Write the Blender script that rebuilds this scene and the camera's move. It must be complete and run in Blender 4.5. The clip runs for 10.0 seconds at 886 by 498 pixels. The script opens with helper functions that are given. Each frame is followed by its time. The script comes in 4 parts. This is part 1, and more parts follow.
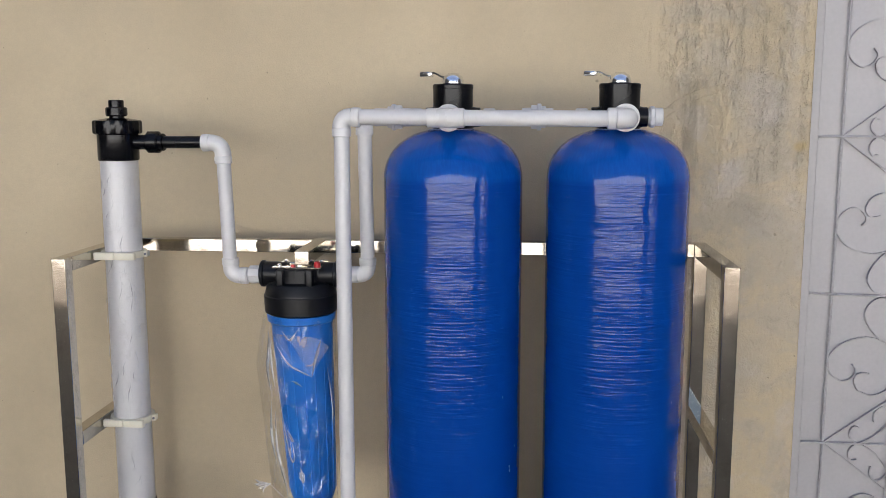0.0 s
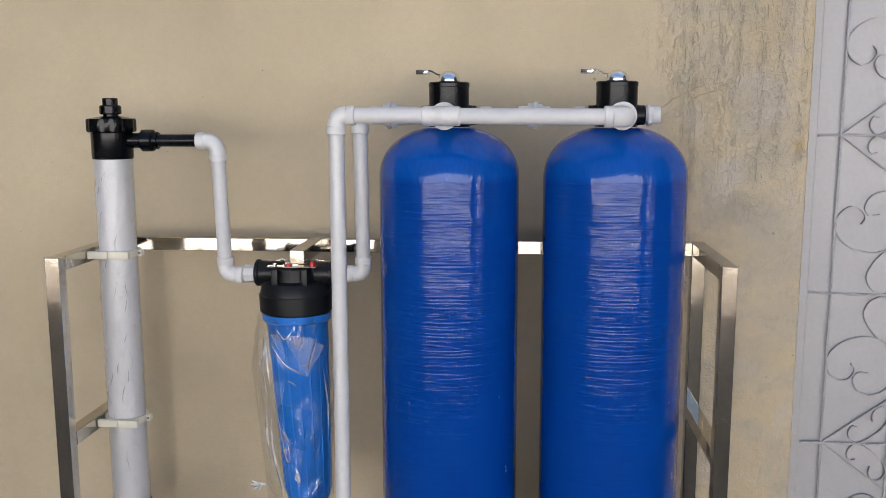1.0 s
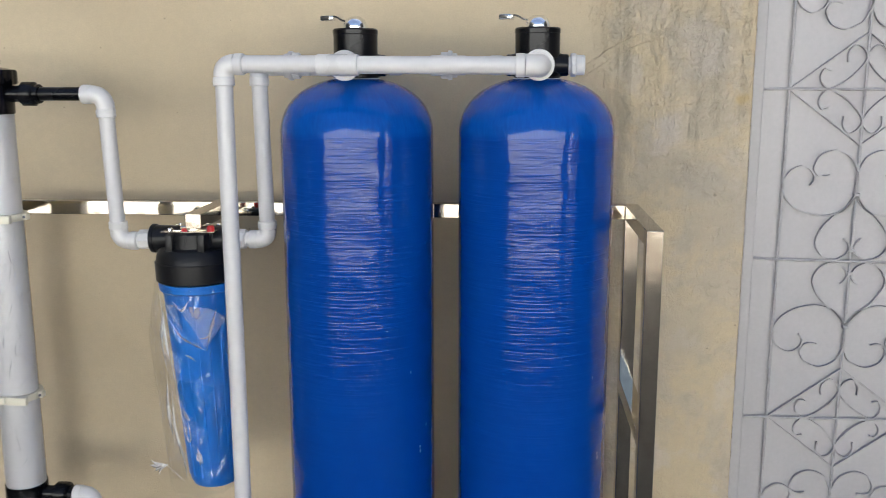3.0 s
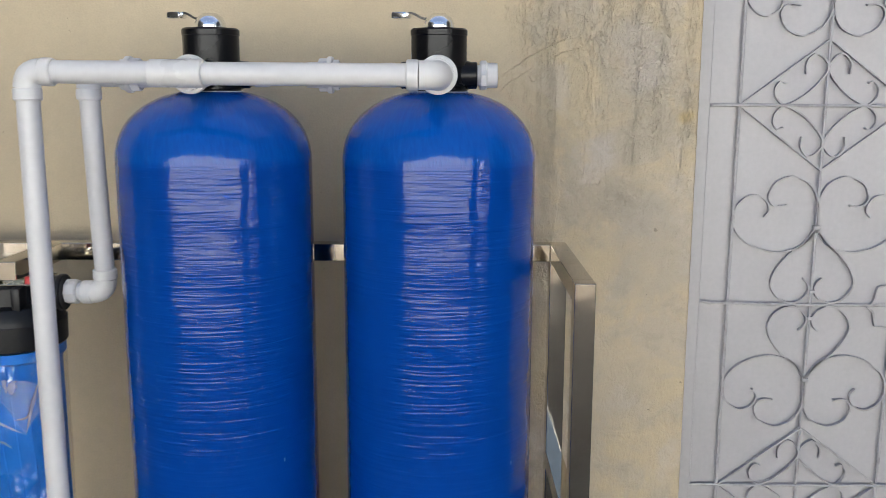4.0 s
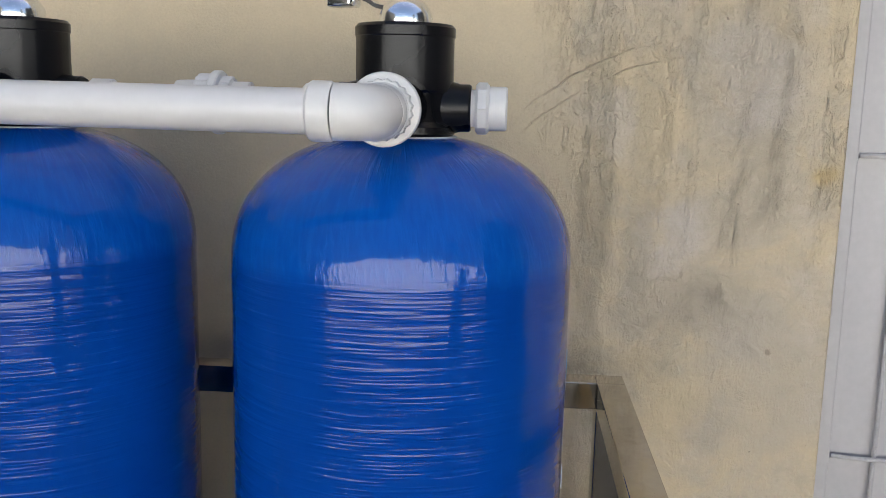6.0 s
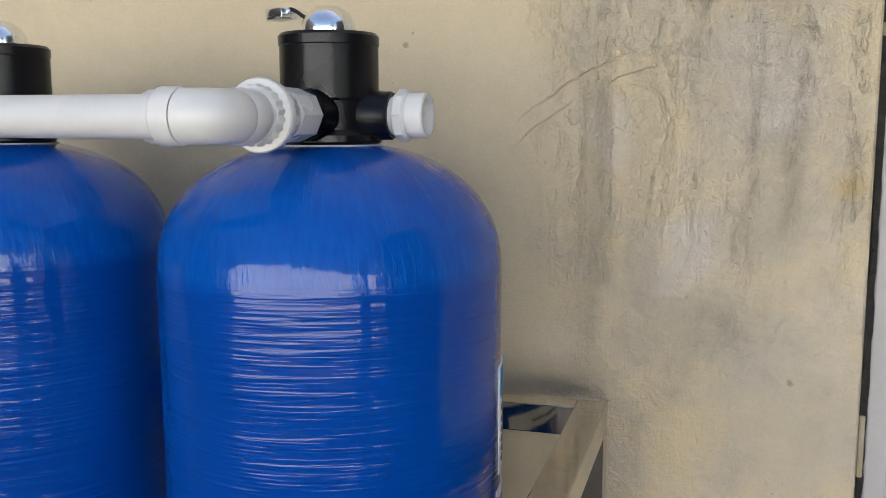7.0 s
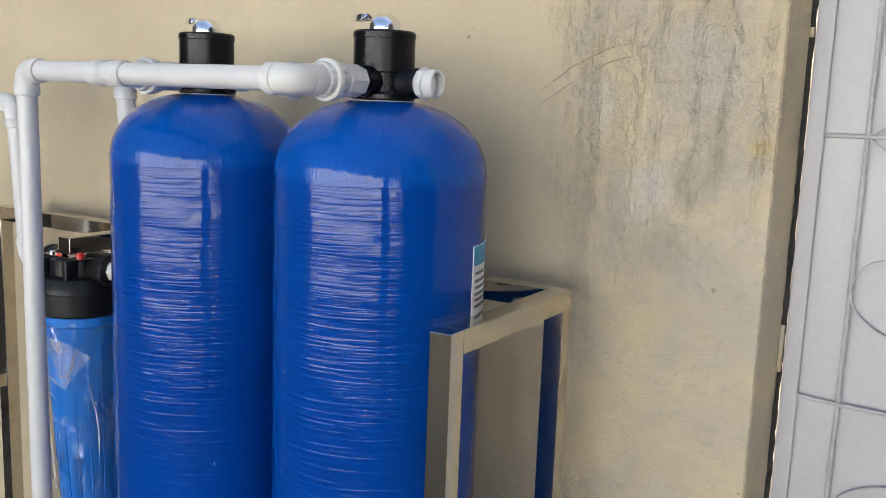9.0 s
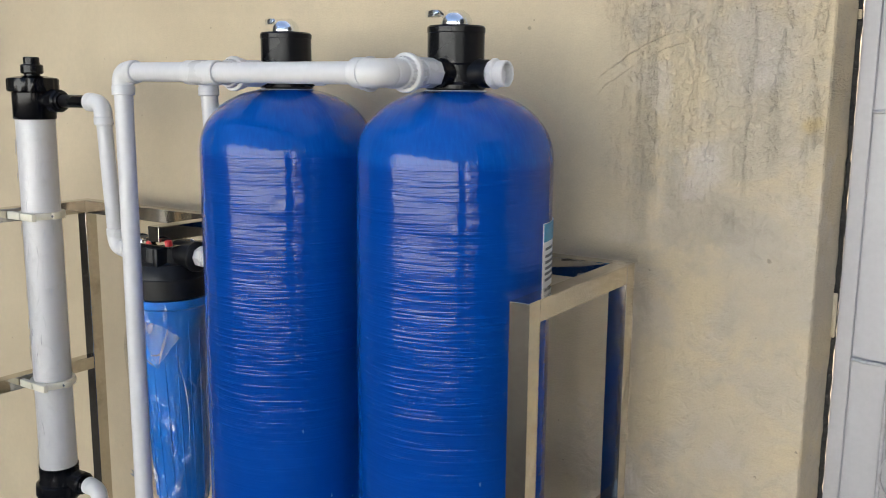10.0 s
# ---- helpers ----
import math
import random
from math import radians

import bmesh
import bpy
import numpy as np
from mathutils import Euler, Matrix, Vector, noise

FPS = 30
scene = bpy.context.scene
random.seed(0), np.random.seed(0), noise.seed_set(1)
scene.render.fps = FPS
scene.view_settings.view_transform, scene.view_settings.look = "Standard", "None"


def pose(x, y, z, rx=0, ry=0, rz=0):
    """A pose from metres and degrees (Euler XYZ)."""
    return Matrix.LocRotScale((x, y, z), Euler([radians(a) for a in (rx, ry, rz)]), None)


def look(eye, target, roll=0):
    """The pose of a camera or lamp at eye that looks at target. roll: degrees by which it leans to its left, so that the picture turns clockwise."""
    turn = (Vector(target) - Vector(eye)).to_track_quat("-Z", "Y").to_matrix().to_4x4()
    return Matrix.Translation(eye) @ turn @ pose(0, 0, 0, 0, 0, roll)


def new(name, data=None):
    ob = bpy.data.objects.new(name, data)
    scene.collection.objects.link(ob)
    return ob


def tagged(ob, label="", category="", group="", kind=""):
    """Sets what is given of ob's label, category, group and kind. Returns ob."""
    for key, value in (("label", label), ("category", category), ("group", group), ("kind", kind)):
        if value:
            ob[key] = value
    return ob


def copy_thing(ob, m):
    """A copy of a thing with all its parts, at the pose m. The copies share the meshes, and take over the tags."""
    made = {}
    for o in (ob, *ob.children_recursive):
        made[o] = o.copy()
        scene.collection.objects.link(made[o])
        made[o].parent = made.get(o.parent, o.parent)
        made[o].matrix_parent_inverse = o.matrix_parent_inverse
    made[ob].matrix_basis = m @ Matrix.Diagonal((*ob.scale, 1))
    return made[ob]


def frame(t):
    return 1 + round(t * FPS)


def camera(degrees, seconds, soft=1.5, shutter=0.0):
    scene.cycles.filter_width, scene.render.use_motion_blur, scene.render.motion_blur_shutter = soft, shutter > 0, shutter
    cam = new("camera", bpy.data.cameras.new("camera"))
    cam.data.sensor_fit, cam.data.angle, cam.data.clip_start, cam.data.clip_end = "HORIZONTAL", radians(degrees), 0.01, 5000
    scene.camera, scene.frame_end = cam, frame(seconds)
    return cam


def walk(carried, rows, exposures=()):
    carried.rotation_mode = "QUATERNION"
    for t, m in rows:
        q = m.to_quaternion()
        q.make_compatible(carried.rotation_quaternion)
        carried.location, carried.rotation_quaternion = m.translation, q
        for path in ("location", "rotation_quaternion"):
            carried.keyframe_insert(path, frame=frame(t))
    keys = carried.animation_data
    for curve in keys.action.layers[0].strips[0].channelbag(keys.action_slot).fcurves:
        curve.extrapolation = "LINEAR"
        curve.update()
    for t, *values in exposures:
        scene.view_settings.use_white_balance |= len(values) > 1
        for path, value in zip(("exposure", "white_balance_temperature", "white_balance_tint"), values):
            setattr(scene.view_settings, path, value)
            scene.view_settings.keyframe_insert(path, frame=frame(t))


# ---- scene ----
cam = camera(52.1, 10.0, soft=0.5, shutter=0.2)
# seconds, eye, point looked at, roll
PATH = [
    (0, (0.037, -0.076, 1.504), (-0.138, 1.894, 1.206), -0.1),
    (0.5, (0.035, -0.074, 1.5), (-0.14, 1.896, 1.206), -0.1),
    (1, (0.045, -0.061, 1.504), (-0.13, 1.908, 1.202), -0.1),
    (1.5, (0.061, -0.03, 1.47), (-0.12, 1.937, 1.156), -0.1),
    (2, (0.078, 0.012, 1.442), (-0.108, 1.965, 1.051), 0.1),
    (2.5, (0.131, 0.062, 1.468), (-0.05, 2.012, 1.063), 0.2),
    (3, (0.207, 0.118, 1.473), (0.055, 2.077, 1.096), -0.1),
    (3.2, (0.226, 0.171, 1.474), (0.134, 2.134, 1.102), -0.5),
    (4.3, (0.313, 0.67, 1.475), (0.316, 2.639, 1.127), 0.6),
    (4.5, (0.352, 0.781, 1.479), (0.359, 2.751, 1.132), 1.1),
    (5, (0.395, 0.985, 1.496), (0.261, 2.951, 1.153), 1.5),
    (5.2, (0.386, 1.054, 1.492), (0.226, 3.018, 1.15), 1.3),
    (6.3, (0.359, 1.205, 1.506), (0.213, 3.174, 1.188), 1.3),
    (6.5, (0.406, 1.219, 1.503), (0.221, 3.187, 1.197), 1.2),
    (7, (0.612, 1.255, 1.483), (0.032, 3.15, 1.215), -0.1),
    (7.5, (0.739, 1.197, 1.478), (-0.11, 2.984, 1.184), -0.7),
    (8, (0.855, 1.049, 1.448), (-0.102, 2.78, 1.153), 0.2),
    (8.5, (0.944, 0.975, 1.465), (-0.048, 2.683, 1.149), 1.8),
    (9, (1.069, 0.913, 1.468), (0.041, 2.598, 1.147), 2.1),
    (9.5, (1.147, 0.851, 1.466), (0.067, 2.497, 1.119), 0.7),
    (10, (1.078, 0.79, 1.467), (-0.016, 2.429, 1.121), 0.5),
]
STOPS, KELVIN, TINT = 2.74, 6630, 12
walk(cam, [(t, look(eye, target, roll)) for t, eye, target, roll in PATH], [(t, STOPS + s, KELVIN, TINT + d) for t, s, d in (
    (0.0, -0.24, 4), (1.0, -0.22, 4), (1.5, -0.14, 2), (2.0, -0.06, -1), (3.2, -0.08, 0), (5.2, -0.10, 0), (6.3, -0.12, 1), (7.5, 0.10, -2), (8.0, 0.18, -2), (9.0, 0.08, -1), (10.0, 0.06, -1))])


# ---------------------------------------------------------------- world and light
world = bpy.data.worlds.new("sky")
scene.world = world
world.use_nodes = True
wn = world.node_tree.nodes
sky = wn.new("ShaderNodeTexSky")
sky.sky_type, sky.sun_disc = "NISHITA", False
sky.sun_elevation, sky.sun_rotation = radians(50), radians(12)
sky.air_density, sky.dust_density = 1.0, 4.0
wn["Background"].inputs["Strength"].default_value = 0.042
world.node_tree.links.new(sky.outputs[0], wn["Background"].inputs["Color"])
sun = new("sun", bpy.data.lights.new("sun", "SUN"))
sun.data.energy, sun.data.angle, sun.data.color = 5.0, radians(0.5), (1.0, 0.95, 0.88)
sun.matrix_world = look((0.87, 4.1, 5.0), (0, 0, 0))


# ---------------------------------------------------------------- materials
def mat(name, color, rough=0.5, metal=0.0, spread=0.12, grain=6.0, fine=90.0, bump=0.0, bump_scale=220.0,
        rough_var=0.08, dirt=None, dirt_amount=0.0, dirt_scale=3.0, coat=0.0, spec=0.5, random_tint=0.0):
    """Base colour broken up at two scales, with optional stains and fine relief."""
    m = bpy.data.materials.new(name)
    m.use_nodes = True
    nt = m.node_tree
    n, l = nt.nodes, nt.links
    b = n["Principled BSDF"]
    b.inputs["Metallic"].default_value = metal
    b.inputs["Specular IOR Level"].default_value = spec
    b.inputs["Coat Weight"].default_value = coat
    b.inputs["Coat Roughness"].default_value = 0.06
    co = n.new("ShaderNodeTexCoord")
    big = n.new("ShaderNodeTexNoise")
    big.inputs["Scale"].default_value, big.inputs["Detail"].default_value = grain, 5
    small = n.new("ShaderNodeTexNoise")
    small.inputs["Scale"].default_value, small.inputs["Detail"].default_value = fine, 3
    for t in (big, small):
        l.new(co.outputs["Object"], t.inputs["Vector"])
    add = n.new("ShaderNodeMath")
    add.operation = "ADD"
    l.new(big.outputs["Fac"], add.inputs[0])
    l.new(small.outputs["Fac"], add.inputs[1])
    ramp = n.new("ShaderNodeMapRange")
    ramp.inputs["From Min"].default_value, ramp.inputs["From Max"].default_value = 0.6, 1.4
    ramp.inputs["To Min"].default_value, ramp.inputs["To Max"].default_value = 1 - spread, 1 + spread
    l.new(add.outputs[0], ramp.inputs["Value"])
    mul = n.new("ShaderNodeVectorMath")
    mul.operation = "SCALE"
    mul.inputs[0].default_value = color
    l.new(ramp.outputs[0], mul.inputs["Scale"])
    out = mul.outputs[0]
    if dirt:
        dn = n.new("ShaderNodeTexNoise")
        dn.inputs["Scale"].default_value, dn.inputs["Detail"].default_value, dn.inputs["Roughness"].default_value = dirt_scale, 8, 0.7
        l.new(co.outputs["Object"], dn.inputs["Vector"])
        dr = n.new("ShaderNodeMapRange")
        dr.inputs["From Min"].default_value, dr.inputs["From Max"].default_value = 0.52, 0.75
        dr.inputs["To Max"].default_value = dirt_amount
        l.new(dn.outputs["Fac"], dr.inputs["Value"])
        mx = n.new("ShaderNodeMix")
        mx.data_type = "RGBA"
        l.new(dr.outputs[0], mx.inputs["Factor"])
        l.new(out, mx.inputs["A"])
        mx.inputs["B"].default_value = (*dirt, 1)
        out = mx.outputs["Result"]
    l.new(out, b.inputs["Base Color"])
    rr = n.new("ShaderNodeMapRange")
    rr.inputs["From Min"].default_value, rr.inputs["From Max"].default_value = 0.3, 0.7
    rr.inputs["To Min"].default_value, rr.inputs["To Max"].default_value = max(rough - rough_var, 0.02), min(rough + rough_var, 1)
    l.new(big.outputs["Fac"], rr.inputs["Value"])
    l.new(rr.outputs[0], b.inputs["Roughness"])
    if bump:
        bn = n.new("ShaderNodeTexNoise")
        bn.inputs["Scale"].default_value, bn.inputs["Detail"].default_value = bump_scale, 4
        l.new(co.outputs["Object"], bn.inputs["Vector"])
        bp = n.new("ShaderNodeBump")
        bp.inputs["Distance"].default_value = bump
        l.new(bn.outputs["Fac"], bp.inputs["Height"])
        l.new(bp.outputs[0], b.inputs["Normal"])
    return m


class Net:
    """Short hand for building a node tree."""

    def __init__(self, name):
        self.m = bpy.data.materials.new(name)
        self.m.use_nodes = True
        self.t = self.m.node_tree
        self.b = self.t.nodes["Principled BSDF"]
        self.co = self.t.nodes.new("ShaderNodeTexCoord").outputs["Object"]

    def set(self, socket, v):
        if isinstance(v, bpy.types.NodeSocket):
            self.t.links.new(v, socket)
        elif v is not None:
            socket.default_value = v

    def mapped(self, scale, loc=(0, 0, 0), rot=(0, 0, 0), src=None):
        k = self.t.nodes.new("ShaderNodeMapping")
        self.set(k.inputs["Vector"], src or self.co)
        k.inputs["Scale"].default_value, k.inputs["Location"].default_value, k.inputs["Rotation"].default_value = scale, loc, rot
        return k.outputs[0]

    def noise(self, vec, scale=1.0, detail=4, rough=0.55, distort=0.0):
        k = self.t.nodes.new("ShaderNodeTexNoise")
        self.set(k.inputs["Vector"], vec)
        for s, v in (("Scale", scale), ("Detail", detail), ("Roughness", rough), ("Distortion", distort)):
            k.inputs[s].default_value = v
        return k.outputs["Fac"]

    def math(self, op, a, b=None, c=None):
        k = self.t.nodes.new("ShaderNodeMath")
        k.operation = op
        for s, v in zip(k.inputs, (a, b, c)):
            self.set(s, v)
        return k.outputs[0]

    def span(self, v, a, b, c=0.0, d=1.0, smooth=False):
        k = self.t.nodes.new("ShaderNodeMapRange")
        if smooth:
            k.interpolation_type = "SMOOTHSTEP"
        for s, x in zip(("Value", "From Min", "From Max", "To Min", "To Max"), (v, a, b, c, d)):
            self.set(k.inputs[s], x)
        return k.outputs[0]

    def mix(self, f, a, b):
        k = self.t.nodes.new("ShaderNodeMix")
        k.data_type = "RGBA"
        self.set(k.inputs["Factor"], f)
        for s, v in (("A", a), ("B", b)):
            self.set(k.inputs[s], (*v, 1) if isinstance(v, tuple) else v)
        return k.outputs["Result"]

    def split(self):
        k = self.t.nodes.new("ShaderNodeSeparateXYZ")
        self.set(k.inputs[0], self.co)
        return k.outputs

    def bump(self, height, distance, normal=None):
        k = self.t.nodes.new("ShaderNodeBump")
        k.inputs["Distance"].default_value = distance
        self.set(k.inputs["Height"], height)
        self.set(k.inputs["Normal"], normal)
        return k.outputs[0]

    def done(self, color, rough, normal=None):
        self.set(self.b.inputs["Base Color"], color)
        self.set(self.b.inputs["Roughness"], rough)
        self.set(self.b.inputs["Normal"], normal)
        return self.m


def plaster():
    """Cream render: even on most of the wall, patched, streaked, scratched and stained towards the gate."""
    k = Net("cream_plaster")
    x, y, z = k.split()
    grit = k.noise(k.co, 260, 3, 0.6)
    fine = k.noise(k.co, 55, 4, 0.6)
    cloud = k.noise(k.co, 1.7, 3, 0.5)
    blot = k.noise(k.mapped((1, 1, 1), (4, 2, 1)), 5.5, 5, 0.6, 0.5)
    soft = k.noise(k.mapped((1, 1, 1), (9, 3, 5)), 9.0, 3, 0.5)
    edge = k.math("ADD", x, k.span(k.noise(k.co, 4, 4), 0.3, 0.7, -0.07, 0.07))
    worn = k.span(edge, 0.30, 0.44, 0, 1, True)
    high = k.span(k.math("ADD", z, k.span(blot, 0.3, 0.7, -0.16, 0.16)), 1.20, 1.44, 0, 1, True)
    core = k.math("MULTIPLY", k.span(x, 0.38, 0.47, 0, 1, True), k.span(x, 0.72, 0.66, 0, 1, True))
    # even cream part
    base = k.mix(k.span(cloud, 0.35, 0.65), (0.46, 0.395, 0.265), (0.56, 0.485, 0.33))
    base = k.mix(k.span(blot, 0.52, 0.72, 0, 0.22), base, (0.42, 0.375, 0.28))
    # worn part: cream patches over grey, long streaks, trowelled rough bands
    patch = k.mix(k.span(blot, 0.42, 0.58, 0, 1, True), (0.54, 0.46, 0.30), (0.47, 0.42, 0.315))
    patch = k.mix(k.span(soft, 0.56, 0.68, 0, 0.55, True), patch, (0.54, 0.50, 0.42))
    streak = k.noise(k.mapped((34, 1, 1.3), (2, 0, 0)), 1.0, 4, 0.55, 0.25)
    thin = k.noise(k.mapped((120, 1, 3.0)), 1.0, 3, 0.6, 0.2)
    rub = k.noise(k.mapped((60, 1, 24)), 1.0, 5, 0.72, 0.35)
    f1 = k.math("MULTIPLY", k.span(streak, 0.50, 0.60), high)
    f2 = k.math("MULTIPLY", k.math("MULTIPLY", k.span(rub, 0.50, 0.60), k.span(streak, 0.42, 0.56)), k.span(high, 0, 1, 0.12, 1))
    f3 = k.math("MULTIPLY", k.span(thin, 0.55, 0.66), k.math("MULTIPLY", high, k.span(streak, 0.40, 0.55)))
    patch = k.mix(k.math("MULTIPLY", f1, 0.28), patch, (0.38, 0.335, 0.24))
    patch = k.mix(k.math("MULTIPLY", k.math("MULTIPLY", f2, core), 0.24), patch, (0.29, 0.255, 0.18))
    patch = k.mix(k.math("MULTIPLY", f3, 0.22), patch, (0.31, 0.275, 0.20))

    def spot(cx, cz, r0, r1, amount, wob=0.03):
        dx = k.math("ADD", k.math("SUBTRACT", x, cx), k.span(fine if r1 < 0.02 else blot, 0.3, 0.7, -wob, wob))
        dz = k.math("ADD", k.math("SUBTRACT", z, cz), k.span(soft, 0.3, 0.7, -wob, wob))
        d = k.math("SQRT", k.math("ADD", k.math("MULTIPLY", dx, dx), k.math("MULTIPLY", dz, dz)))
        return k.span(d, r0, r1, amount, 0, True)

    # greenish trowel bands, each with its own height
    wander = k.span(k.noise(k.mapped((1, 1, 0.35), (5, 0, 3)), 9, 3, 0.6), 0.3, 0.7, -0.014, 0.014)
    sandy = k.noise(k.mapped((1, 1, 0.7), (3, 8, 1)), 90, 5, 0.75, 0.2)
    bands = None
    for cx, half, z0, amount in ((0.405, 0.010, 1.36, 0.45), (0.462, 0.021, 1.10, 0.9), (0.523, 0.015, 1.22, 0.8), (0.597, 0.030, 1.40, 0.8), (0.672, 0.050, 1.36, 0.9), (0.735, 0.016, 1.20, 0.5)):
        across = k.span(k.math("ABSOLUTE", k.math("ADD", k.math("SUBTRACT", x, cx), wander)), half * 0.65, half * 1.25, amount, 0, True)
        one = k.math("MULTIPLY", across, k.span(k.math("ADD", z, k.span(blot, 0.3, 0.7, -0.12, 0.12)), z0 - 0.06, z0 + 0.10, 0, 1, True))
        bands = one if bands is None else k.math("MAXIMUM", bands, one)
    hollow = spot(0.63, 1.21, 0.05, 0.10, 1.0, 0.09)
    bands = k.math("MAXIMUM", bands, hollow)
    sand = k.math("MULTIPLY", bands, k.span(sandy, 0.44, 0.60))
    patch = k.mix(k.math("MULTIPLY", bands, 0.20), patch, (0.40, 0.37, 0.27))
    patch = k.mix(k.math("MULTIPLY", sand, 0.13), patch, (0.27, 0.245, 0.175))
    patch = k.mix(spot(0.577, 1.345, 0.02, 0.06, 0.7), patch, (0.52, 0.49, 0.43))
    patch = k.mix(spot(0.700, 1.150, 0.05, 0.16, 0.6, 0.06), patch, (0.40, 0.375, 0.31))
    patch = k.mix(spot(0.66, 1.53, 0.03, 0.09, 0.5, 0.05), patch, (0.48, 0.455, 0.40))
    patch = k.mix(spot(0.749, 1.415, 0.005, 0.022, 0.6, 0.012), patch, (0.46, 0.34, 0.13))
    patch = k.mix(spot(0.60, 0.86, 0.04, 0.14, 0.5, 0.07), patch, (0.40, 0.37, 0.30))
    col = k.mix(worn, base, patch)
    # trowel scratches: arcs about one centre and a short stroke
    ax = k.math("SUBTRACT", x, 0.583)
    az = k.math("SUBTRACT", z, 1.268)
    rad = k.math("ADD", k.math("SQRT", k.math("ADD", k.math("MULTIPLY", ax, ax), k.math("MULTIPLY", az, az))), k.span(soft, 0.3, 0.7, -0.006, 0.006))
    keep = k.math("MULTIPLY", k.math("MULTIPLY", k.span(ax, 0.0, -0.06), k.span(ax, -0.215, -0.19)), k.math("MULTIPLY", k.span(az, 0.04, 0.10), k.span(k.noise(k.co, 14, 3), 0.46, 0.56)))
    arcs = None
    for r, w in ((0.308, 0.0014), (0.287, 0.0010)):
        a = k.span(k.math("ABSOLUTE", k.math("SUBTRACT", rad, r)), w * 0.4, w, 1, 0)
        arcs = a if arcs is None else k.math("MAXIMUM", arcs, a)
    arcs = k.math("MULTIPLY", arcs, keep)
    col = k.mix(k.math("MULTIPLY", arcs, 0.11), col, (0.22, 0.195, 0.14))
    # nail holes and specks
    for cx, cz, r in ((0.698, 1.183, 0.007), (-0.653, 1.611, 0.004), (0.224, 1.585, 0.007), (0.488, 1.144, 0.003), (0.235, 1.600, 0.003), (-0.30, 1.30, 0.002)):
        col = k.mix(spot(cx, cz, r * 0.35, r * 0.75, 0.6, r * 0.45), col, (0.17, 0.145, 0.105))
    col = k.mix(k.span(k.noise(k.co, 75, 2, 0.5), 0.755, 0.79, 0, 0.6), col, (0.16, 0.13, 0.10))
    col = k.mix(k.span(fine, 0.35, 0.65, 0.0, 0.12), col, (0.34, 0.30, 0.22))
    col = k.mix(k.span(grit, 0.35, 0.65, 0.0, 0.13), col, (0.30, 0.265, 0.19))
    lump = k.noise(k.mapped((1, 1, 1), (7, 1, 2)), 26, 5, 0.7, 0.6)
    col = k.mix(k.math("MULTIPLY", k.span(lump, 0.50, 0.62, 0, 0.35), k.math("MULTIPLY", worn, k.span(blot, 0.40, 0.58))), col, (0.33, 0.295, 0.215))
    rough_h = k.math("ADD", k.math("MULTIPLY", k.math("ADD", k.math("MULTIPLY", f2, 0.35), k.math("MULTIPLY", rub, 0.55)), k.span(worn, 0, 1, 0.03, 0.75)), k.math("MULTIPLY", grit, 0.10))
    rough_h = k.math("SUBTRACT", rough_h, k.math("MULTIPLY", arcs, 0.3))
    rough_h = k.math("ADD", rough_h, k.math("MULTIPLY", lump, k.math("MULTIPLY", worn, 0.8)))
    rough_h = k.math("ADD", rough_h, k.math("MULTIPLY", sand, 0.15))
    n1 = k.bump(rough_h, 0.0085)
    n2 = k.bump(k.math("ADD", cloud, k.math("MULTIPLY", soft, 0.25)), 0.010, n1)
    warm = k.t.nodes.new("ShaderNodeVectorMath")
    warm.operation = "MULTIPLY"
    k.set(warm.inputs[0], col)
    warm.inputs[1].default_value = (1.065, 1.0, 0.99)
    return k.done(warm.outputs[0], 0.85, n2)


def tank_blue():
    """Glossy blue gel coat over wound fibre: fine hoop ridges on the barrel, slanting strokes on the dome."""
    k = Net("wound_blue_gelcoat")
    x, y, z = k.split()
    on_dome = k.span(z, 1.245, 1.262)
    ang = k.math("ARCTAN2", y, x)
    comb = k.t.nodes.new("ShaderNodeCombineXYZ")
    k.set(comb.inputs[0], k.math("MULTIPLY", ang, 6.0))
    k.set(comb.inputs[1], k.math("ADD", k.math("MULTIPLY", z, 9.0), k.math("MULTIPLY", ang, 2.0)))
    strokes = k.noise(comb.outputs[0], 4.5, 3, 0.55, 0.25)
    hoops = k.noise(k.mapped((6, 6, 150)), 1.0, 1, 0.5)
    hoops2 = k.noise(k.mapped((12, 12, 340)), 1.0, 1, 0.5)
    sway = k.noise(k.mapped((9, 9, 13)), 1.0, 2, 0.5)
    ridge = k.math("ADD", k.span(hoops, 0.46, 0.64, 0, 1.0, True), k.span(hoops2, 0.48, 0.66, 0, 0.4, True))
    barrel = k.math("MULTIPLY", k.math("MULTIPLY", ridge, k.span(z, 0.40, 0.95, 0.25, 1.0)), k.math("SUBTRACT", 1.0, on_dome))
    dome = k.math("MULTIPLY", k.math("ADD", k.span(strokes, 0.48, 0.66), strokes), k.math("MULTIPLY", on_dome, 0.6))
    n1 = k.bump(k.math("ADD", barrel, dome), 0.00024)
    n2 = k.bump(sway, 0.0042, n1)
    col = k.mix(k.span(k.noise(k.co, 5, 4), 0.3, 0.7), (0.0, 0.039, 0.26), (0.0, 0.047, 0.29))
    # light from above is put into the dome colour as a brighter blue
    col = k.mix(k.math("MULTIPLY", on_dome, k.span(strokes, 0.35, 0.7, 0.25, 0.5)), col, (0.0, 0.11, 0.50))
    scuff = k.span(k.noise(k.mapped((30, 30, 22)), 1.0, 3), 0.74, 0.78, 0, 0.6)
    col = k.mix(scuff, col, (0.25, 0.36, 0.55))
    k.b.inputs["Specular IOR Level"].default_value = 0.31
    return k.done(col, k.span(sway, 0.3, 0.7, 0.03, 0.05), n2)


